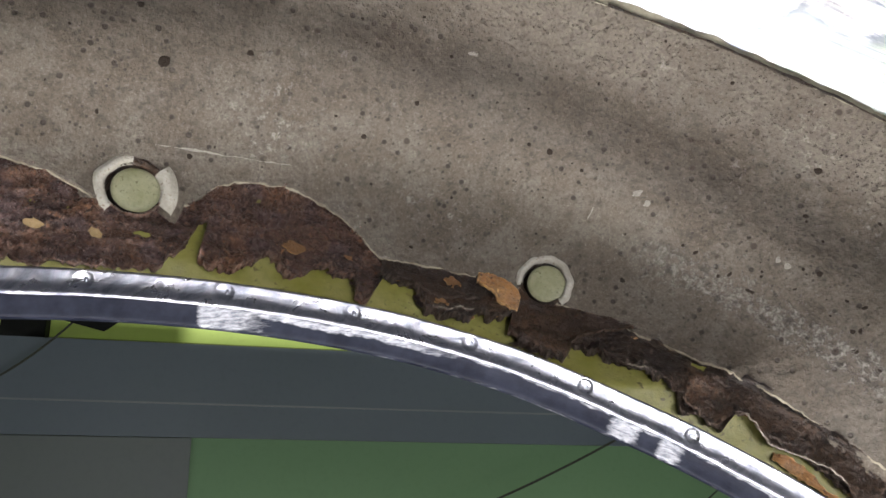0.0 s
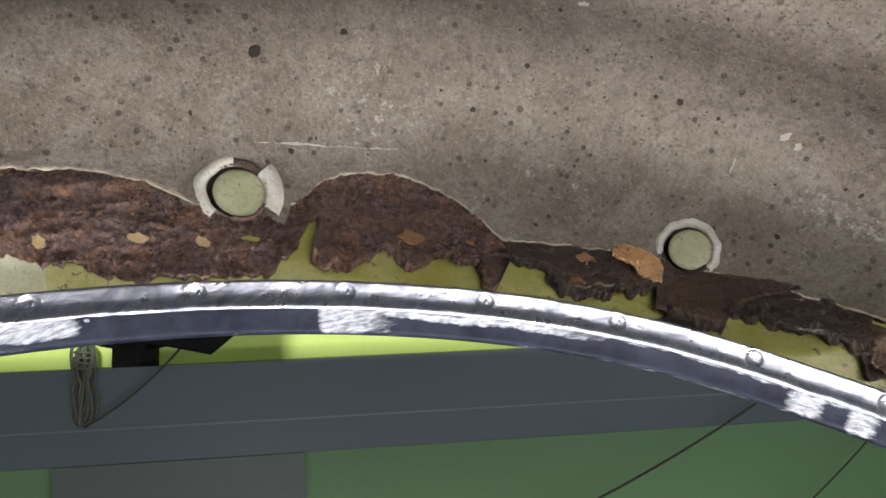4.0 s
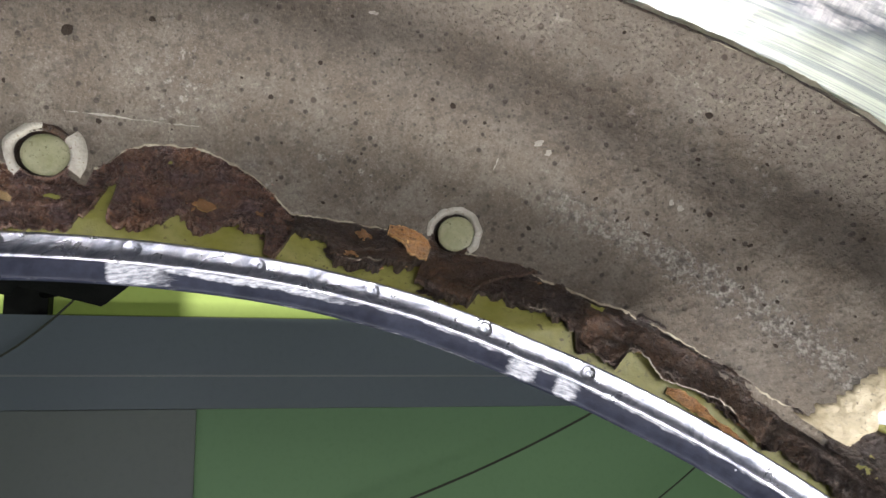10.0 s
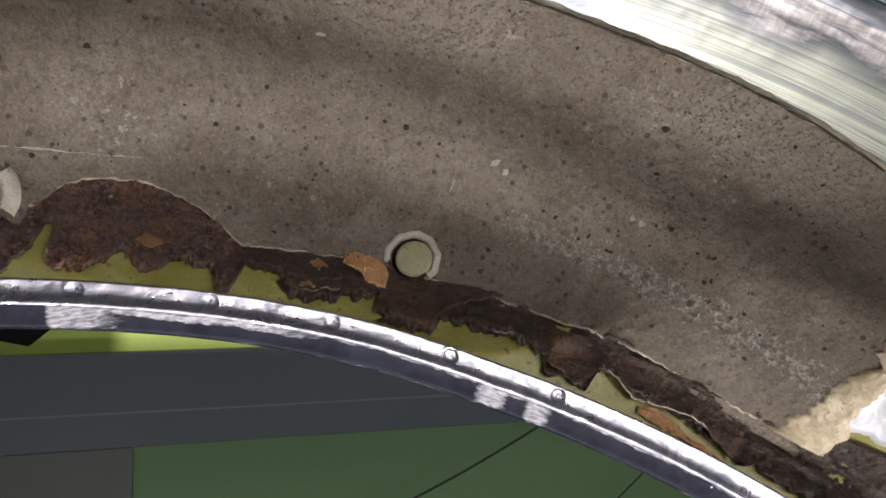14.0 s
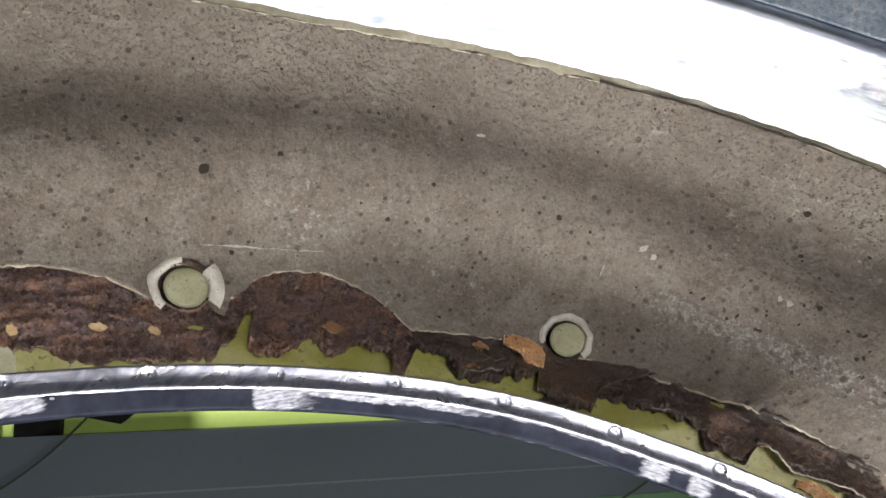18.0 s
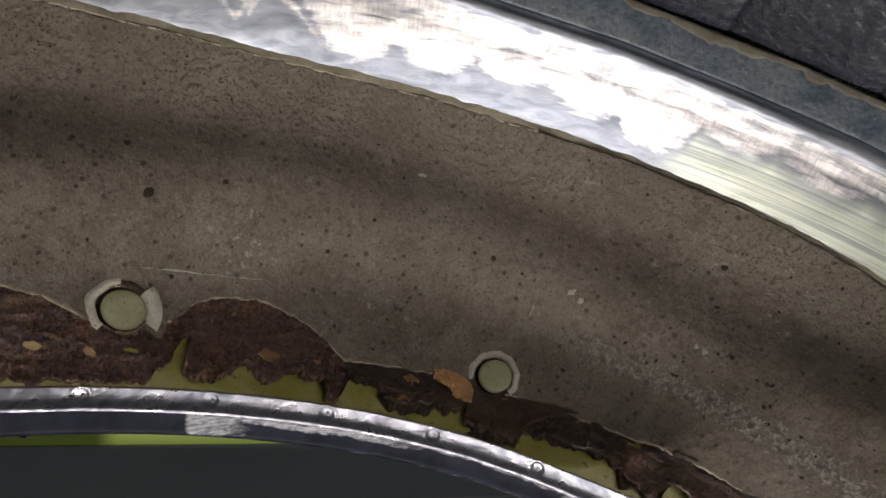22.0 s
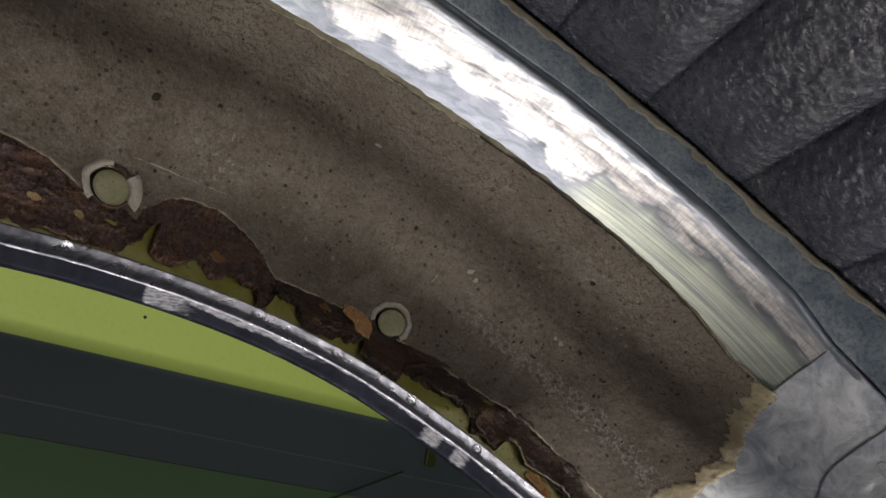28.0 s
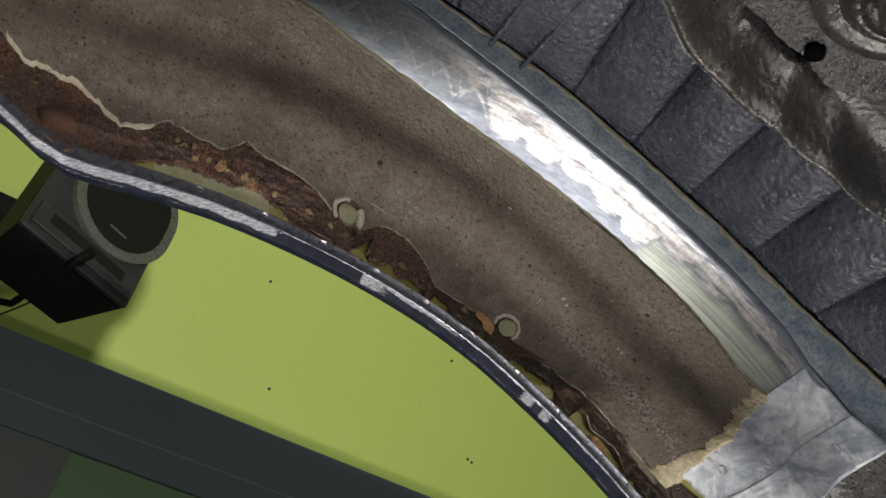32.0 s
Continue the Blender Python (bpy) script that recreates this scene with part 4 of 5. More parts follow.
for t, rho, w, h, turn in ((10.5, 0.4354, 0.0036, 0.0026, 0), (18.3, 0.4118, 0.0042, 0.0019, -25), (18.8, 0.4098, 0.0022, 0.0026, 0), (24.4, 0.4053, 0.0015, 0.0021, 0), (24.8, 0.4044, 0.0018, 0.0022, 0), (16.7, 0.4035, 0.0006, 0.0045, 10)):
    lay("paint_chip", rnd.choice(CHIP), t, rho, 0.0018, w, h, turn, undercoat, 0.0003)
for k in range(26):
    c = rnd.choice(((26.5, 0.396), (28.5, 0.392), (22.5, 0.4), (24.0, 0.397), (30.5, 0.388), (31.5, 0.415), (29.0, 0.425)))
    w = rnd.uniform(0.0006, 0.002)
    lay("tar_speck", rnd.choice(TAR), c[0] + rnd.gauss(0, 1.2), c[1] + rnd.gauss(0, 0.0045), 0.0018, w, w * rnd.uniform(0.5, 1), rnd.uniform(-60, 30), undercoat, 0.0002)
t = np.linspace(-1.0, 3.8, 90)
strip("scratch", t, curve([(-1, 393.9), (1.5, 394.3), (3.8, 395.3)], t) + wobble(t, 1.5, 0.0004, 71), curve([(-1, 394.1), (1.5, 394.6), (3.8, 395.5)], t) + wobble(t, 1.9, 0.0005, 72), 3, 0.0021, PALE_CHIP, undercoat, "faint pale scratch above the drain hole", 0.0, 1)
# the large lifted plates
th, lo, off = rust_plate("tongue_plate", [(14.5, 374.6), (15.3, 372.8), (16.5, 373), (18, 372.9), (19, 373.1), (20.1, 371.8)], [(14.5, 358), (15.4, 357), (16.3, 356.1), (17.4, 355.7), (17.48, 359.3), (17.75, 362.9), (18.6, 365.6), (19.2, 368.2), (20.1, 371.4)], 120, 0.0018, 0.0018, BROWN_RUST, "broad brown tongue of rust lifted off the panel", 11, 0.002)
th, lo, off = rust_plate("dark_plate", [(18.7, 367), (20, 370.2), (21.3, 369.4), (22.8, 368.2)], [(18.7, 362.9), (19.8, 360), (21, 360.2), (21.6, 360.7), (22.2, 358.6), (22.8, 359.2)], 100, 0.0015, 0.0014, DARK_RUST, "dark purple-brown rust plate", 17)
fresh_edge(th[35:58], lo[35:58], off[35:58], 0.00022)
th, lo, off = rust_plate("curled_plate", [(22.7, 367), (24, 367.6), (25.8, 367.8), (28.3, 367.2), (30, 366), (32, 363)], [(22.7, 357), (23, 356.4), (24, 354.3), (24.45, 354.2), (24.95, 359.3), (25.1, 361.2), (25.8, 359.5), (26.6, 357.1), (27, 356), (27.8, 357), (28.8, 357.5), (29.55, 357.9), (30.3, 357.2), (30.7, 355.8), (31.5, 354), (32, 352)], 190, 0.0016, 0.0026, BROWN_RUST, "long curled brown plate with a bright broken edge", 23)
fresh_edge(th[46:158], lo[46:158], off[46:158], 0.0003)
rust_plate("orange_plate", [(27.35, 355.5), (28.1, 355.9), (29.1, 354.7), (30, 353), (31, 351.9), (31.6, 351.6)], [(27.35, 353.6), (28.3, 352), (29.2, 351.9), (30, 351.4), (31.3, 350.8), (31.6, 350.7)], 70, 0.0012, 0.0008, ORANGE_RUST, "ochre orange scab of rust", 29)
rust_plate("plate", [(8.2, 373.5), (9.5, 373.2), (11, 373.8), (12.6, 373.5)], [(8.2, 367.5), (9.8, 366), (10.8, 364), (12.6, 366)], 70, 0.0015, 0.0014, DARK_RUST, "dark layered rust plate", 31)
th, lo, off = rust_plate("plate", [(10.2, 367), (11.5, 367), (12.4, 368.5), (14.2, 369)], [(10.2, 361), (11.2, 359.5), (12.5, 361.5), (14.2, 364.5)], 70, 0.0016, 0.002, BROWN_RUST, "brown layered rust plate", 37)
fresh_edge(th[10:45], lo[10:45], off[10:45], 0.0003)
rust_plate("orange_plate", [(12.5, 376), (13.4, 377), (14.2, 375.6), (14.7, 372)], [(12.5, 372.2), (13, 371), (14, 367.2), (14.7, 366.5)], 60, 0.0024, 0.001, ORANGE_RUST, "pale orange blister beside the drain hole", 41)
th = np.linspace(29.0, 34.4, 90)
strip("smooth_groove", th, curve([(29, 364.9), (30.4, 362.6), (31.9, 362.6), (34.4, 361.8)], th) + wobble(th, 0.9, 0.0005, 91), curve(RUST_TOP, th) + 0.0002, 10, 0.0013, UNDERCOAT, car, "smooth grey-tan sealer groove below the undercoat", 0.0002, 200, 0.0012)

# plugged drain holes with pale sealer rings
def hole_ring(ht, hr, spans, deep, bore):
    base, n = arch(ht, hr, 0.0)
    base, n = Vector(base.tolist()), (Vector(n.tolist()) + Vector((-0.06, 0, 0.0))).normalized()
    out = Vector((math.sin(radians(ht)), 0, math.cos(radians(ht))))
    out = (out - out.dot(n) * n).normalized()
    side = out.cross(n)
    ring = new("drain_hole")
    ring.parent = car
    tagged(ring, "round drain hole with a pale sealer ring")

    def rev(name, prof, a0, a1, material, label="", wob=0.0):
        k = max(int(abs(a1 - a0) / 5), 6)
        rows = []
        for i in range(k + 1):
            a = radians(a0 + (a1 - a0) * i / k)
            w = 1 + wob * noise.noise((a * 2.3, ht, 1.0))
            rows.append([base + (math.cos(a) * side + math.sin(a) * out) * (r * (w if j else 1)) + h * n for j, (r, h) in enumerate(prof)])
        part(name, grid_mesh(name, np.array([[tuple(v) for v in row] for row in rows])), material, ring, label)

    rev("sleeve", [(bore + 0.0002, 0.0016), (bore, 0.0006), (bore, -deep)], 0, 360, DARK_RUST, "dark wall of the hole")
    rev("hole_floor", [(0.0, -deep), (bore + 0.002, -deep)], 0, 360, TAR_BROWN, "dark floor of the hole")
    base = base + 0.0009 * side
    rev("plug", [(0.0, 0.0021), (0.0025, 0.0022), (0.94 * bore - 0.0012, 0.0021), (0.94 * bore - 0.0004, 0.0019), (0.94 * bore, 0.0014)], 0, 360, PALE_OLIVE, "pale olive plug in the hole")
    rev("plug_wall", [(0.94 * bore, 0.0014), (0.94 * bore, -deep)], 0, 360, TAR_BROWN, "dark side of the plug")
    base = base - 0.0009 * side
    rev("mound", [(bore + 0.001, 0.0012), (bore + 0.003, 0.0019), (bore + 0.005, 0.0021), (bore + 0.0068, 0.0012)], -42, 222, UNDERCOAT, "raised undercoat round the hole", 0.1)
    for a0, a1, outer, mat, lab in spans:
        rev("sealer_ring", [(bore + 0.0001, 0.0004), (bore + 0.0003, 0.0026), (bore + 0.001, 0.0032), (outer - 0.0008, 0.003), (outer, 0.001)], a0, a1, mat, lab, 0.08)


hole_ring(*HOLES[0], [(92, 228, 0.0104, WASHER, "pale sealer"), (38, 94, 0.0096, BROWN_RUST, "rusted ring"), (-36, 40, 0.0122, WASHER, "cracked pale sealer"), (226, 332, 0.0084, RUST, "rusted ring")], 0.003, 0.0069)
hole_ring(*HOLES[1], [(-40, 205, 0.0093, WASHER, "pale sealer"), (200, 322, 0.0082, BROWN_RUST, "rusted ring")], 0.0028, 0.0063)


# ---- wheelhouse: ribbed black barrel behind the strip ----
def barrel(th, y, swell=0.0):
    rho = curve(STRIP_OUT, th) + swell + 0.02 * np.clip((0.22 - y) / 0.25, 0, 1.2)
    return polar(th, rho, y)


def barrel_edge_y(th):
    return arch_y(th, curve(STRIP_OUT, th))


house = new("wheelhouse")
house.parent = car
tagged(house, "black coated ribbed inner wheelhouse")
t = np.repeat(np.linspace(-46, 58, 90)[:, None], 14, 1)
y = barrel_edge_y(np.clip(t, -44, 36)) + np.linspace(0.1, -0.45, 14)[None]
part("liner", grid_mesh("liner", barrel(t, y, 0.011)), BLACK, house, "black inner skin of the wheelhouse")
# Unseen sheets, behind and to the side, added against light leaking onto the arch.
t = np.repeat(np.linspace(-60, 24, 60)[:, None], 8, 1)
y = barrel_edge_y(np.clip(t, -44, 36)) + np.linspace(-0.44, -0.95, 8)[None]
part("rear_light_block", grid_mesh("rear_light_block", barrel(np.clip(t, -46, 24), np.full(t.shape, -0.15), 0.02) * np.array([1, 0, 1]) + np.stack([0 * t, y, 0 * t], -1)), BLACK, house, "unseen black sheet blocking lamp light behind the wheelhouse")
t = np.repeat(np.linspace(-75, -44, 24)[:, None], 12, 1)
y = 0.2 + np.linspace(0.06, -1.1, 12)[None] + 0 * t
part("side_light_block", grid_mesh("side_light_block", polar(t, np.full(t.shape, 0.64), y)), BLACK, house, "unseen black sheet added beside the wheelhouse")
RIBS = [-44, -36, -28, -16, -8, 1.0, 10.3, 15.6, 20.8, 26.4, 32.0, 37.5, 45, 56]
for a, b in zip(RIBS, RIBS[1:]):
    u = np.linspace(0, 1, 30)
    v = np.linspace(0, 1, 40)
    t = a + 0.03 + (b - a - 0.06) * u
    edge_y = barrel_edge_y(np.clip(t, -44, 36))
    y = edge_y[:, None] + 0.008 + (-0.168 - edge_y[:, None]) * v[None]
    pillow = -0.0075 * ((1 - np.abs(2 * u - 1) ** 3) * (0.8 + 0.4 * u))[:, None] * np.clip((v - 0.02) * 9, 0, 1)[None] ** 0.8
    tt = t[:, None] + 1.6 * v[None] ** 1.5 * np.clip((b + 20) / 30, 0, 1)
    p = barrel(tt, y, 0.0025 + pillow)
    p = p - 0.0006 * relief(p, 110)[..., None] * np.array([0.3, 0.2, 1.0])
    sk = np.zeros(p.shape)
    sk[..., 2] = -0.006
    part("rib_panel", grid_mesh("rib_panel", p, None, sk), BLACK, house, "black stone-guard panel between ribs")

for a, b in ((3.6, 6.0), (6.2, 8.9)):
    k = np.linspace(0, 1, 24)
    y = 0.238 - 0.12 * k
    part("ridge", tube(barrel(a + (b - a) * k, y, -0.0042).tolist(), 0.0016, 8), BLACK, house, "narrow raised ridge between panels")

# strut tower, hanging from the barrel
tower = new("strut_tower")
tower.parent = car
tagged(tower, "pebbled black strut tower with a bolt in its middle")
TX, TY, TZ = 0.101, 0.006, 1.118


RIM = [(-0.02, -0.075), (0.0, -0.018), (0.019, 0.007), (0.032, 0.024), (0.043, 0.036), (0.06, 0.0455), (0.087, 0.0575), (0.118, 0.071), (0.159, 0.088), (0.19, 0.092), (0.225, 0.075), (0.235, 0.01), (0.2, -0.08), (0.08, -0.11)]
RIM_A = np.unwrap([math.atan2(y - TY, x - TX) for x, y in RIM][::-1])
RIM_R = np.array([math.hypot(x - TX, y - TY) for x, y in RIM][::-1])


def rounded_rim(a, grow):
    """The tower's outline from below, its corners rounded off."""
    near = [RIM_A[0] + (a + d - RIM_A[0]) % (2 * math.pi) for d in (-0.06, -0.03, 0.0, 0.03, 0.06)]
    return float(np.mean(np.interp(near, np.r_[RIM_A, RIM_A[0] + 2 * math.pi], np.r_[RIM_R, RIM_R[0]]))) + grow


rows = []
for a in np.linspace(0, 2 * math.pi, 241):
    row = []
    for grow, z in ((0.03, 1.24), (0.016, 1.15), (0.008, 1.104), (0.003, 1.094), (0.0, 1.0915), (-0.0018, 1.0925), (-0.003, 1.099), (-0.0045, 1.109), (-0.0075, 1.114), (-0.0105, 1.1172)):
        r = rounded_rim(a, grow)
        row.append((TX + r * math.cos(a), TY + r * math.sin(a), z))
    for r, z in ((0.052, 1.1182), (0.0495, 1.1187), (0.045, 1.1185), (0.04, 1.1185), (0.035, 1.1185), (0.0325, 1.1195), (0.0315, 1.1195), (0.0305, 1.1175), (0.028, 1.1165), (0.024, 1.1165), (0.0228, 1.118), (0.0218, 1.118), (0.0205, 1.1165), (0.0185, 1.1142), (0.0165, 1.1132), (0.0152, 1.114), (0.014, 1.1175), (0.0, 1.1175)):
        row.append((TX + r * math.cos(a), TY + r * math.sin(a), z))
    rows.append(row)
p = np.array(rows)
p[..., 2] += 0.00035 * relief(p, 240, 3)
part("tower_rim", grid_mesh("tower_rim", p[:, :11]), BLACK_SMOOTH, tower, "worn dark rim of the tower")
part("tower_cup", grid_mesh("tower_cup", p[:, 10:18]), BLACK_ROUGH, tower, "pebbled black pressed cup")
part("bolt_seat", grid_mesh("bolt_seat", p[:, 17:]), BLACK_SMOOTH, tower, "smooth ringed seat of the bolt")
rnd = random.Random(12)
verts, faces = [], []
for k in range(420):
    a, r, w = rnd.uniform(0, 2 * math.pi), rnd.uniform(0.034, 0.058), rnd.uniform(0.0004, 0.0011)
    x, y, long, way = TX + r * math.cos(a), TY + r * math.sin(a), rnd.uniform(0.6, 1.3), rnd.uniform(0, math.pi)
    base = len(verts)
    for q, h in ((1.0, 0.0006), (0.8, -0.35), (0.42, -0.62)):
        for b in np.linspace(0, 2 * math.pi, 8, endpoint=False):
            dx, dy = q * w * long * math.cos(b), q * w * math.sin(b)
            verts.append((x + dx * math.cos(way) - dy * math.sin(way), y + dx * math.sin(way) + dy * math.cos(way), 1.1184 + (h * w if h < 0 else h)))
    for ring in (0, 8):
        for b in range(8):
            faces.append((base + ring + b, base + ring + (b + 1) % 8, base + ring + 8 + (b + 1) % 8, base + ring + 8 + b))
    faces.append(tuple(base + 16 + b for b in range(8)))
lumps = bpy.data.meshes.new("coating_grit")
lumps.from_pydata(verts, [], faces)
part("coating_grit", lumps, GLOSS_BLACK, tower, "coarse glossy grit in the coating")
rows = [[(TX + r * math.cos(a), TY + r * math.sin(a), TZ + z) for r, z in ((0.0105, 0.002), (0.0105, -0.006), (0.0098, -0.0085), (0.0082, -0.0108), (0.006, -0.0122), (0.0034, -0.0126), (0.0028, -0.0126), (0.0022, -0.0105), (0.0, -0.0105))] for a in np.linspace(0, 2 * math.pi, 49)]
part("bolt", grid_mesh("bolt", np.array(rows)), GREASY_STEEL, tower, "greasy round bolt head")
# Two solid black discs; the shade inside round holes is their colour.
for dx, dy, dz in ((-0.012, 0.036, -0.0012), (0.027, 0.013, -0.0008)):
    bm = bmesh.new()
    bmesh.ops.create_cone(bm, cap_ends=True, segments=20, radius1=0.0036, radius2=0.0036, depth=0.003, matrix=Matrix.Translation((TX + dx, TY + dy, TZ + dz)))
    part("bore_disc", bm, HOLE_SHADE, tower, "black disc painted as the shade in a small round hole")

WELD_DENT = bpy.data.meshes.new("spot_weld")
bm = bmesh.new()
rings = [[bm.verts.new((0.5 * q * math.cos(a), h, 0.5 * q * math.sin(a))) for a in np.linspace(0, 2 * math.pi, 18, endpoint=False)] for q, h in ((1.1, 0.25), (1.0, -0.12), (0.86, -0.14), (0.6, 0.1), (0.25, 0.16))]
for a, b in zip(rings, rings[1:]):
    for k in range(18):
        bm.faces.new((a[k], a[(k + 1) % 18], b[(k + 1) % 18], b[k]))
bm.faces.new(rings[-1])
bm.to_mesh(WELD_DENT)
bm.free()
WELD_DENT.polygons.foreach_set("use_smooth", [True] * len(WELD_DENT.polygons))
WELD_DENT.materials.append(PLATE_METAL)

# bare metal end of the arch with its spot-welded tab
th = np.linspace(34.2, 39.5, 60)
strip("end_plate", th, np.full(60, 0.3745) + wobble(th, 0.8, 0.002, 81), curve(BAND_OUT, th), 60, 0.0016, PLATE_METAL, car, "blotchy dull bare steel end plate", 0.0004, 80, 0.003)
v = np.linspace(0.366, 0.4335, 160)
left = np.interp(v, (0.366, 0.372, 0.38, 0.39, 0.41, 0.425, 0.4335), (32.6, 33.6, 33.7, 34.0, 33.9, 33.6, 33.4)) + np.array([0.45 * noise.fractal((q * 260, 3.3, 0.2), 0.7, 2.1, 5) for q in v])
right = np.interp(v, (0.366, 0.372, 0.385, 0.4, 0.4335), (35.4, 35.3, 34.9, 34.8, 34.6)) + np.array([0.25 * noise.fractal((q * 200, 8.3, 0.2), 0.7, 2.1, 5) for q in v])
f = np.linspace(0, 1, 16)
tt = left[:, None] + (np.maximum(right, left + 0.2) - left)[:, None] * f[None]
p, n = arch(tt, np.repeat(v[:, None], 16, 1), np.tile(np.interp(f, (0, 0.12, 0.5, 0.9, 1), (0.0016, 0.0024, 0.0028, 0.0026, 0.0014)), (160, 1)))
p = p + n * (0.0006 * relief(p, 260))[..., None]
part("sealer_border", grid_mesh("sealer_border", p, None, n * 0.0012), TAN_SEALER, car, "ragged cream sealer border")
th = np.linspace(38.2, 41.0, 40)
strip("tab", th, np.full(40, 0.372), np.full(40, 0.4485), 40, 0.0026, PLATE_METAL, car, "spot-welded steel tab", 0.0006, 140, 0.004)

for t, r in ((36.3, 0.386), (36.6, 0.412), (37.4, 0.398), (39.6, 0.384), (39.7, 0.405), (39.5, 0.432)):
    lay("spot_weld", WELD_DENT, t, r, 0.0022 if t < 38 else 0.0032, 0.006, 0.004, 20, car, 0.0022)
th = np.linspace(38.6, 58, 50)
rr = np.linspace(0.30, 0.49, 40)
p = polar(np.repeat(th[:, None], 40, 1), np.repeat(rr[None], 50, 0), np.repeat(arch_y(np.full(40, 38.6), rr)[None], 50, 0) + 0.002 + 0.0006 * (th - 38.6)[:, None])
p[..., 1] -= 0.0012 * relief(p, 60)
part("lower_arch_panel", grid_mesh("lower_arch_panel", p), BLACK_SMOOTH, car, "dark coated panel below the end plate")

# outer skin above the lip, to close the fender; unseen crown shades the beam
th = np.linspace(-46, 46, 60)
p = np.stack([polar(th, curve(LIP_LOW, th) + 0.0012 + k, lip_y(th) + d) for k, d in ((0.0, 0.012), (0.04, 0.06), (0.08, 0.075))], 1)
blocking_crown = p[:, -1].copy()
blocking_crown[:, 0], blocking_crown[:, 1], blocking_crown[:, 2] = blocking_crown[:, 0] * 1.25, 0.345, 1.272
p = np.concatenate([p, blocking_crown[:, None], (blocking_crown + np.array((0.0, -0.02, 0.002)))[:, None]], 1)
part("fender_skin", grid_mesh("fender_skin", p), BODY_PAINT, car, "outer fender skin with an unseen crown added to block light")

# Unseen panel, added to carry the arch down to the floor.
part("support_panel", box(bmesh.new(), (-0.69, -0.88, 0.0), (-0.662, 0.2, 0.9), 0.004), BLACK_SMOOTH, car, "unseen dark panel added to stand the arch on the floor")

# ---- the room ----
def wall_point(x, z, proud=0.0):
    """On the green wall, x along the car, proud metres in front of it."""
    return Vector((x + 0.287 * proud, 2.0 + 0.3 * x - 0.958 * proud, z))


WALL_TURN = Matrix.Rotation(math.atan(0.3), 4, "Z")


def on_wall(name, x0, x1, z0, z1, d0, d1, material, parent=None, label="", bevel=0.004):
    """A board on the wall, from d0 to d1 metres proud of it."""
    k = math.hypot(1, 0.3)
    bm = bmesh.new()
    box(bm, (x0 * k, -d1, z0), (x1 * k, -d0, z1), bevel, Matrix.Translation((0, 2.0, 0)) @ WALL_TURN)
    return part(name, bm, material, parent, label, False)


tagged(on_wall("wall_north", -4, 4, 0, 3.0, -0.15, 0.0, LIME, None, bevel=0), "bright lime green painted wall", "wall", "", "structure")
tagged(on_wall("wall_lower", -4, 4, 0, 1.06, 0.002, 0.03, GREEN, None, bevel=0.002), "darker green painted lower wall", "wall", "", "structure")
beam = thing("wall_beam", "smooth dark grey painted beam along the wall", "beam", "structure")
on_wall("beam_rail", -3.5, 3.5, 1.1164, 1.23, 0.002, 0.089, STEEL_GREY, beam, "", 0)
on_wall("lower_rail", -3.5, 3.5, 1.05, 1.1126, 0.002, 0.0905, STEEL_GREY, beam, "", 0)
# The step's highlight is painted as a thin paler strip.
on_wall("ledge", -3.5, 3.5, 1.1127, 1.1163, 0.002, 0.0912, LEDGE_HIGHLIGHT, beam, "edge between the two boards, its highlight painted in paler grey", 0)
# Shadow edge on the lime wall, modelled as a darker green strip.
on_wall("shadow_edge_strip", -3.5, 3.5, 1.2302, 1.241, 0.002, 0.012, SHADOW_EDGE_GREEN, beam, "thin dull green strip painted as the shadow edge above the beam", 0.001)
tagged(on_wall("pillar", -0.96, -0.515, 0, 1.049, 0.032, 0.0892, PILLAR_GREY, None, bevel=0.0008), "wide grey painted pillar under the beam", "pillar", "", "structure")

for n, lo, hi, m in (("floor", (-4, -4, -0.1), (4, 4, 0), FLOOR), ("ceiling", (-4, -4, 3.0), (4, 4, 3.1), CEILING), ("wall_south", (-4, -4.1, 0), (4, -4, 3), ROOM), ("wall_east", (4, -4, 0), (4.1, 4, 3), ROOM), ("wall_west", (-4.1, -4, 0), (-4, 4, 3), ROOM)):
    tagged(part(n, box(bmesh.new(), lo, hi), m, None, "", False), f"plain painted workshop {n.split('_')[0]}", n.split("_")[0], "", "structure")

# loudspeaker
speaker = thing("loudspeaker", "black and grey plastic loudspeaker hung high on the wall", "speaker")
SP = Matrix.Translation((-0.376, 1.207, 1.234)) @ Matrix.Rotation(radians(42.7), 4, "Z") @ Matrix.Rotation(radians(-18.6), 4, "X") @ Matrix.Rotation(radians(11.0), 4, "Y")


def speaker_part(name, bm, material, label=""):
    bmesh.ops.transform(bm, matrix=SP, verts=bm.verts)
    return part(name, bm, material, speaker, label, False)


def stadium(bm, w, h, y0, y1, n=12):
    ring = []
    for s in (0, 1):
        for a in np.linspace(0, math.pi, n):
            ang = a + s * math.pi
            ring.append((w / 2 * math.cos(ang), (h - w) / 2 * (1 if s == 0 else -1) + w / 2 * math.sin(ang)))
    f = [bm.verts.new((x, y0, z)) for x, z in ring]
    b = [bm.verts.new((x, y1, z)) for x, z in ring]
    bm.faces.new(f)
    bm.faces.new(b[::-1])
    for k in range(len(f)):
        bm.faces.new((f[k - 1], f[k], b[k], b[k - 1]))
    return bm


AT = Matrix.Translation((-0.083, 0, 0.158))
CABINET = [(-0.208, 0.012, 0.0), (0.0, 0.012, 0.0), (-0.02, 0.149, 0.0), (-0.188, 0.149, 0.0)]
bm = bmesh.new()
low = [bm.verts.new(p) for p in CABINET]
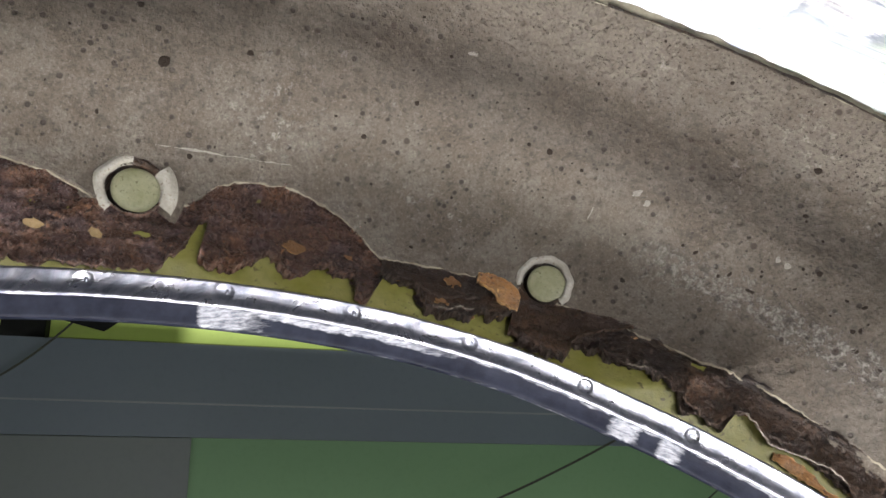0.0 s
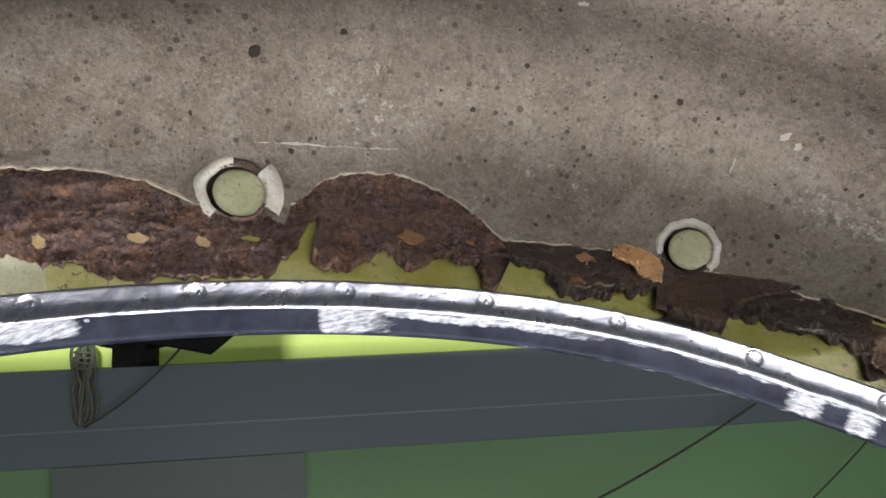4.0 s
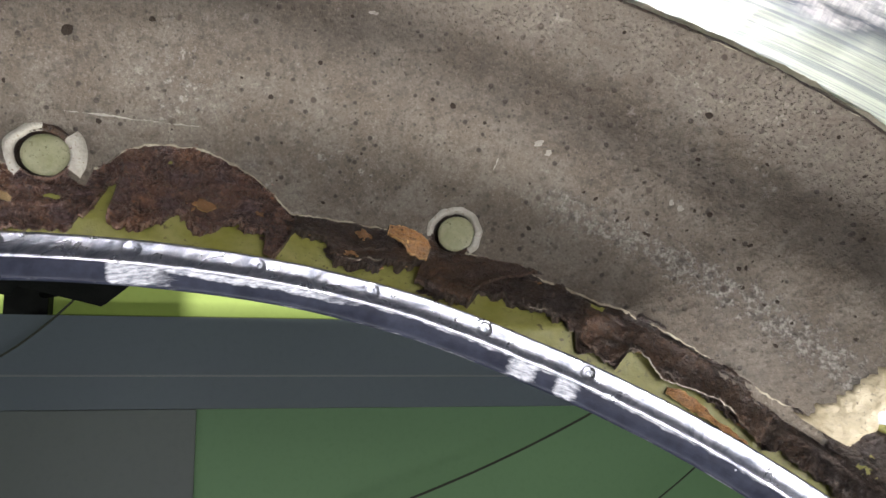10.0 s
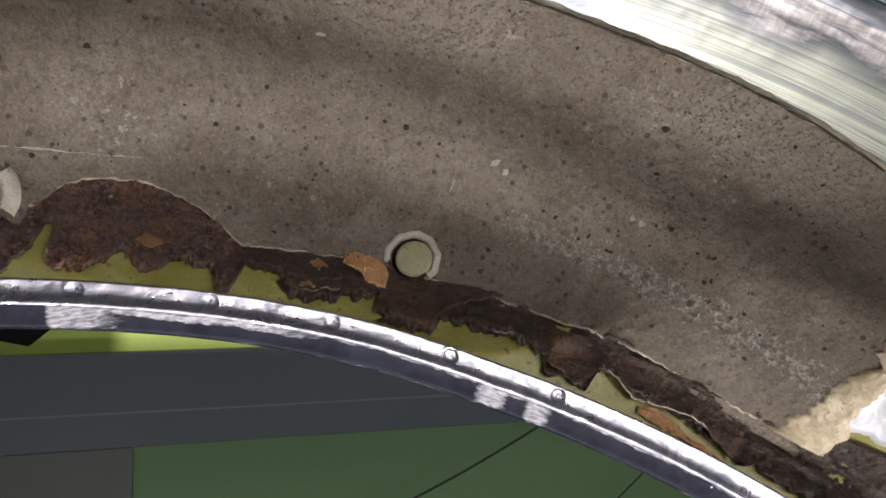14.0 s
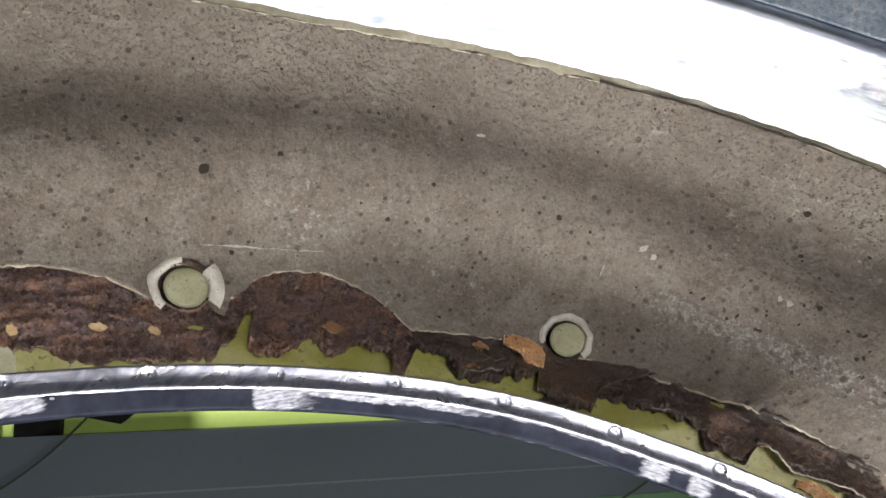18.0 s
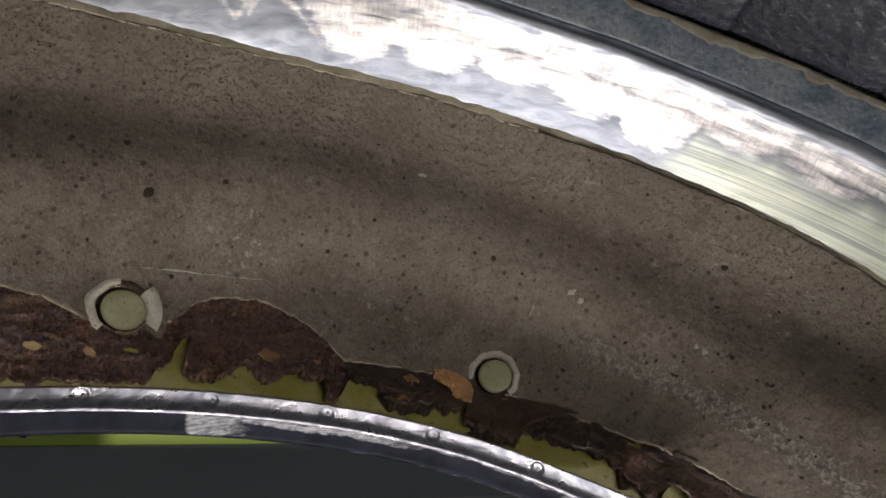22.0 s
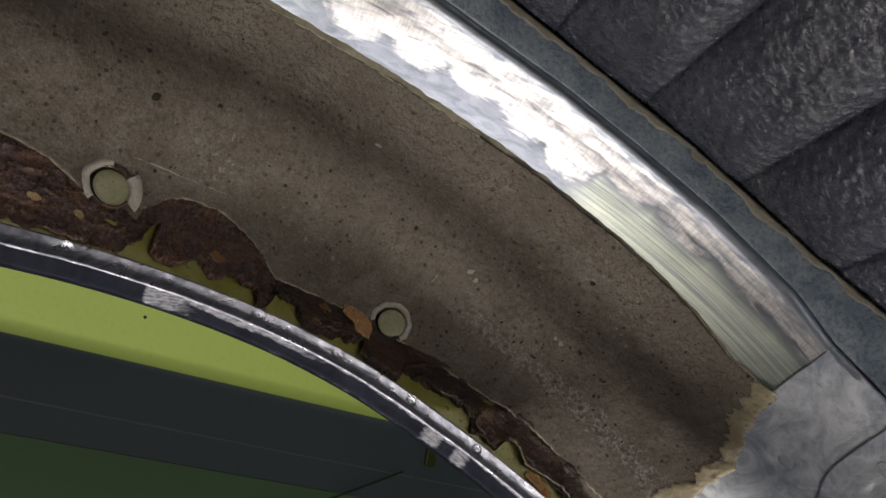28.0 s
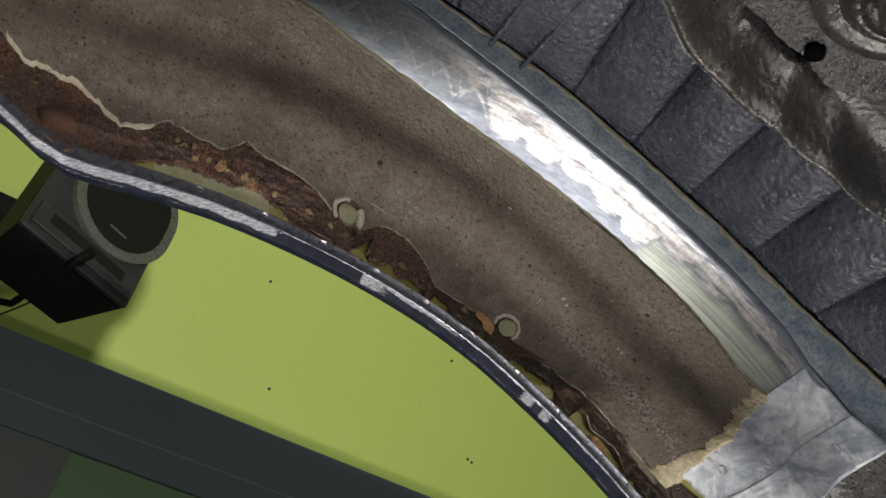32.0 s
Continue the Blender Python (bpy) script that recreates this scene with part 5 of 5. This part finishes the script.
top = [bm.verts.new((p[0], p[1], 0.36)) for p in CABINET]
bm.faces.new(low[::-1])
bm.faces.new(top)
for k in range(4):
    bm.faces.new((low[k], low[(k + 1) % 4], top[(k + 1) % 4], top[k]))
bmesh.ops.recalc_face_normals(bm, faces=bm.faces)
bmesh.ops.bevel(bm, geom=bm.edges[:], offset=0.004, segments=2, affect="EDGES")
speaker_part("cabinet", bm, SPEAKER_BLACK, "black tapered cabinet")
speaker_part("baffle", box(bmesh.new(), (-0.208, 0.0, 0.0), (0.0, 0.0125, 0.36), 0.005), SPEAKER_GREY, "dark grey front frame")
speaker_part("chin", box(bmesh.new(), (-0.2, -0.006, 0.012), (-0.006, 0.001, 0.056), 0.004), SPEAKER_GREY, "grey chin below the grille")
bm = stadium(bmesh.new(), 0.19, 0.215, -0.011, 0.001, 24)
bmesh.ops.bevel(bm, geom=[e for e in bm.edges if e.verts[0].co.y < -0.01 and e.verts[1].co.y < -0.01], offset=0.008, segments=3, affect="EDGES")
bmesh.ops.transform(bm, matrix=AT, verts=bm.verts)
speaker_part("grille_rim", bm, RING_GREY, "pale grey oval rim")
bm = stadium(bmesh.new(), 0.154, 0.18, -0.0135, -0.004, 24)
bmesh.ops.transform(bm, matrix=AT, verts=bm.verts)
speaker_part("grille", bm, CLOTH, "dark oval grille")
speaker_part("badge", box(bmesh.new(), (-0.096, -0.0152, 0.0915), (-0.063, -0.013, 0.0945)), RING_GREY, "small pale badge bar")
speaker_part("slot", box(bmesh.new(), (-0.176, -0.0075, 0.028), (-0.032, -0.0055, 0.045)), CLOTH, "dark slot under the grille")
part("arm", tube([SP @ Vector((-0.1, -0.012, 0.026)), SP @ Vector((-0.118, -0.02, -0.012)), wall_point(-0.74, 1.28, 0.09), wall_point(-0.83, 1.27, 0.04)], 0.0075, 10), SPEAKER_BLACK, speaker, "black mounting arm")
on_wall("post", -0.868, -0.79, 1.2305, 1.5, 0.002, 0.06, SPEAKER_BLACK, speaker, "black wall post standing on the beam", 0.004)
speaker_part("brace", box(bmesh.new(), (-0.13, 0.147, 0.15), (-0.09, 0.46, 0.19), 0.004), SPEAKER_BLACK, "black brace to the wall")

# cables
cable = thing("speaker_cable", "thin dark cable looping below the loudspeaker", "cable")
part("cord", tube(sagging(wall_point(-0.66, 1.36, 0.12), wall_point(-0.9, 1.12, 0.12), 0.03), 0.0022), CORD, cable)
bundle = thing("cable_bundle", "tied bundle of grey-green cord hanging on the wall", "cable bundle")
for k in range(6):
    r = random.Random(k)
    cx, w, top, low = -0.905 + r.uniform(-0.008, 0.008), r.uniform(0.008, 0.02), 1.285 + r.uniform(-0.012, 0.006), 1.13 + r.uniform(-0.012, 0.02)
    loop = []
    for a in np.linspace(0, 2 * math.pi, 33):
        tie = 0.35 + 0.65 * abs(math.cos(a)) ** 0.5 if abs(math.cos(a)) < 0.9 else 1.0
        loop.append(wall_point(cx + w * math.sin(a) * tie + 0.003 * math.sin(3 * a + k), (top + low) / 2 + (top - low) / 2 * math.cos(a), 0.115 + 0.012 * math.sin(a + 1.3 * k)))
    part("strand", tube(loop, 0.0032, 7), PALE_CORD, bundle)
part("binding", tube([wall_point(-0.905 + 0.016 * math.cos(a), 1.225 + 0.0016 * a, 0.115 + 0.016 * math.sin(a)) for a in np.linspace(0, 8 * math.pi, 80)], 0.0028, 6), PALE_CORD, bundle, "cord wound round the middle")
for x in (-0.915, -0.888):
    part("hanger", tube([wall_point(x, 1.5, 0.1), wall_point(-0.905 + 0.3 * (x + 0.905), 1.27, 0.115)], 0.0022), CORD, bundle)
wire = thing("hanging_wire", "thin dark wire drooping in front of the green wall", "wire")
part("cord", tube(sagging(wall_point(0.42, 1.12, 0.15), wall_point(-0.35, 0.8, 0.15), 0.03), 0.0025), CORD, wire)

# The wire's shadow on the wall, modelled as a second, thinner cord.
wire_shadow = thing("hanging_wire", "thin dark cord standing in for the wire's shadow on the green wall", "wire")
part("cord", tube(sagging(wall_point(0.66, 1.06, 0.15), wall_point(0.28, 0.78, 0.15), 0.015), 0.0018), CORD, wire_shadow)

# small hook on the beam with an olive tag
hook = thing("wall_hook", "small dark hook on the beam with an olive green tag", "hook")
part("hook_wire", tube([wall_point(0.455, 1.238, 0.003), wall_point(0.462, 1.234, 0.05), wall_point(0.475, 1.236, 0.1), wall_point(0.5, 1.226, 0.105), wall_point(0.52, 1.215, 0.104), wall_point(0.545, 1.226, 0.104)], 0.003), CORD, hook)
bm = bmesh.new()
box(bm, (-0.014, -0.004, -0.07), (0.014, 0.004, 0.0), 0.0038, Matrix.Translation(wall_point(0.515, 1.216, 0.1)) @ WALL_TURN)
part("tag", bm, OLIVE_TAG, hook, "rounded olive green tag")

# nail heads and a hairline crack in the lime paint
nail_mesh = bpy.data.meshes.new("nail_head")
bm = bmesh.new()
bmesh.ops.create_cone(bm, cap_ends=True, segments=10, radius1=0.0042, radius2=0.003, depth=0.003, matrix=Matrix.Rotation(math.pi / 2, 4, "X"))
bm.to_mesh(nail_mesh)
bm.free()
nail_mesh.materials.append(CORD)
for x, z in ((-0.262, 1.59), (-0.17, 1.342), (0.25, 1.6), (0.372, 1.372), (0.385, 1.368)):
    ob = tagged(new("nail", nail_mesh), "small dark nail head in the lime wall", "nail", "nails in the wall")
    ob.matrix_basis = Matrix.Translation(wall_point(x, z, 0.001)) @ WALL_TURN
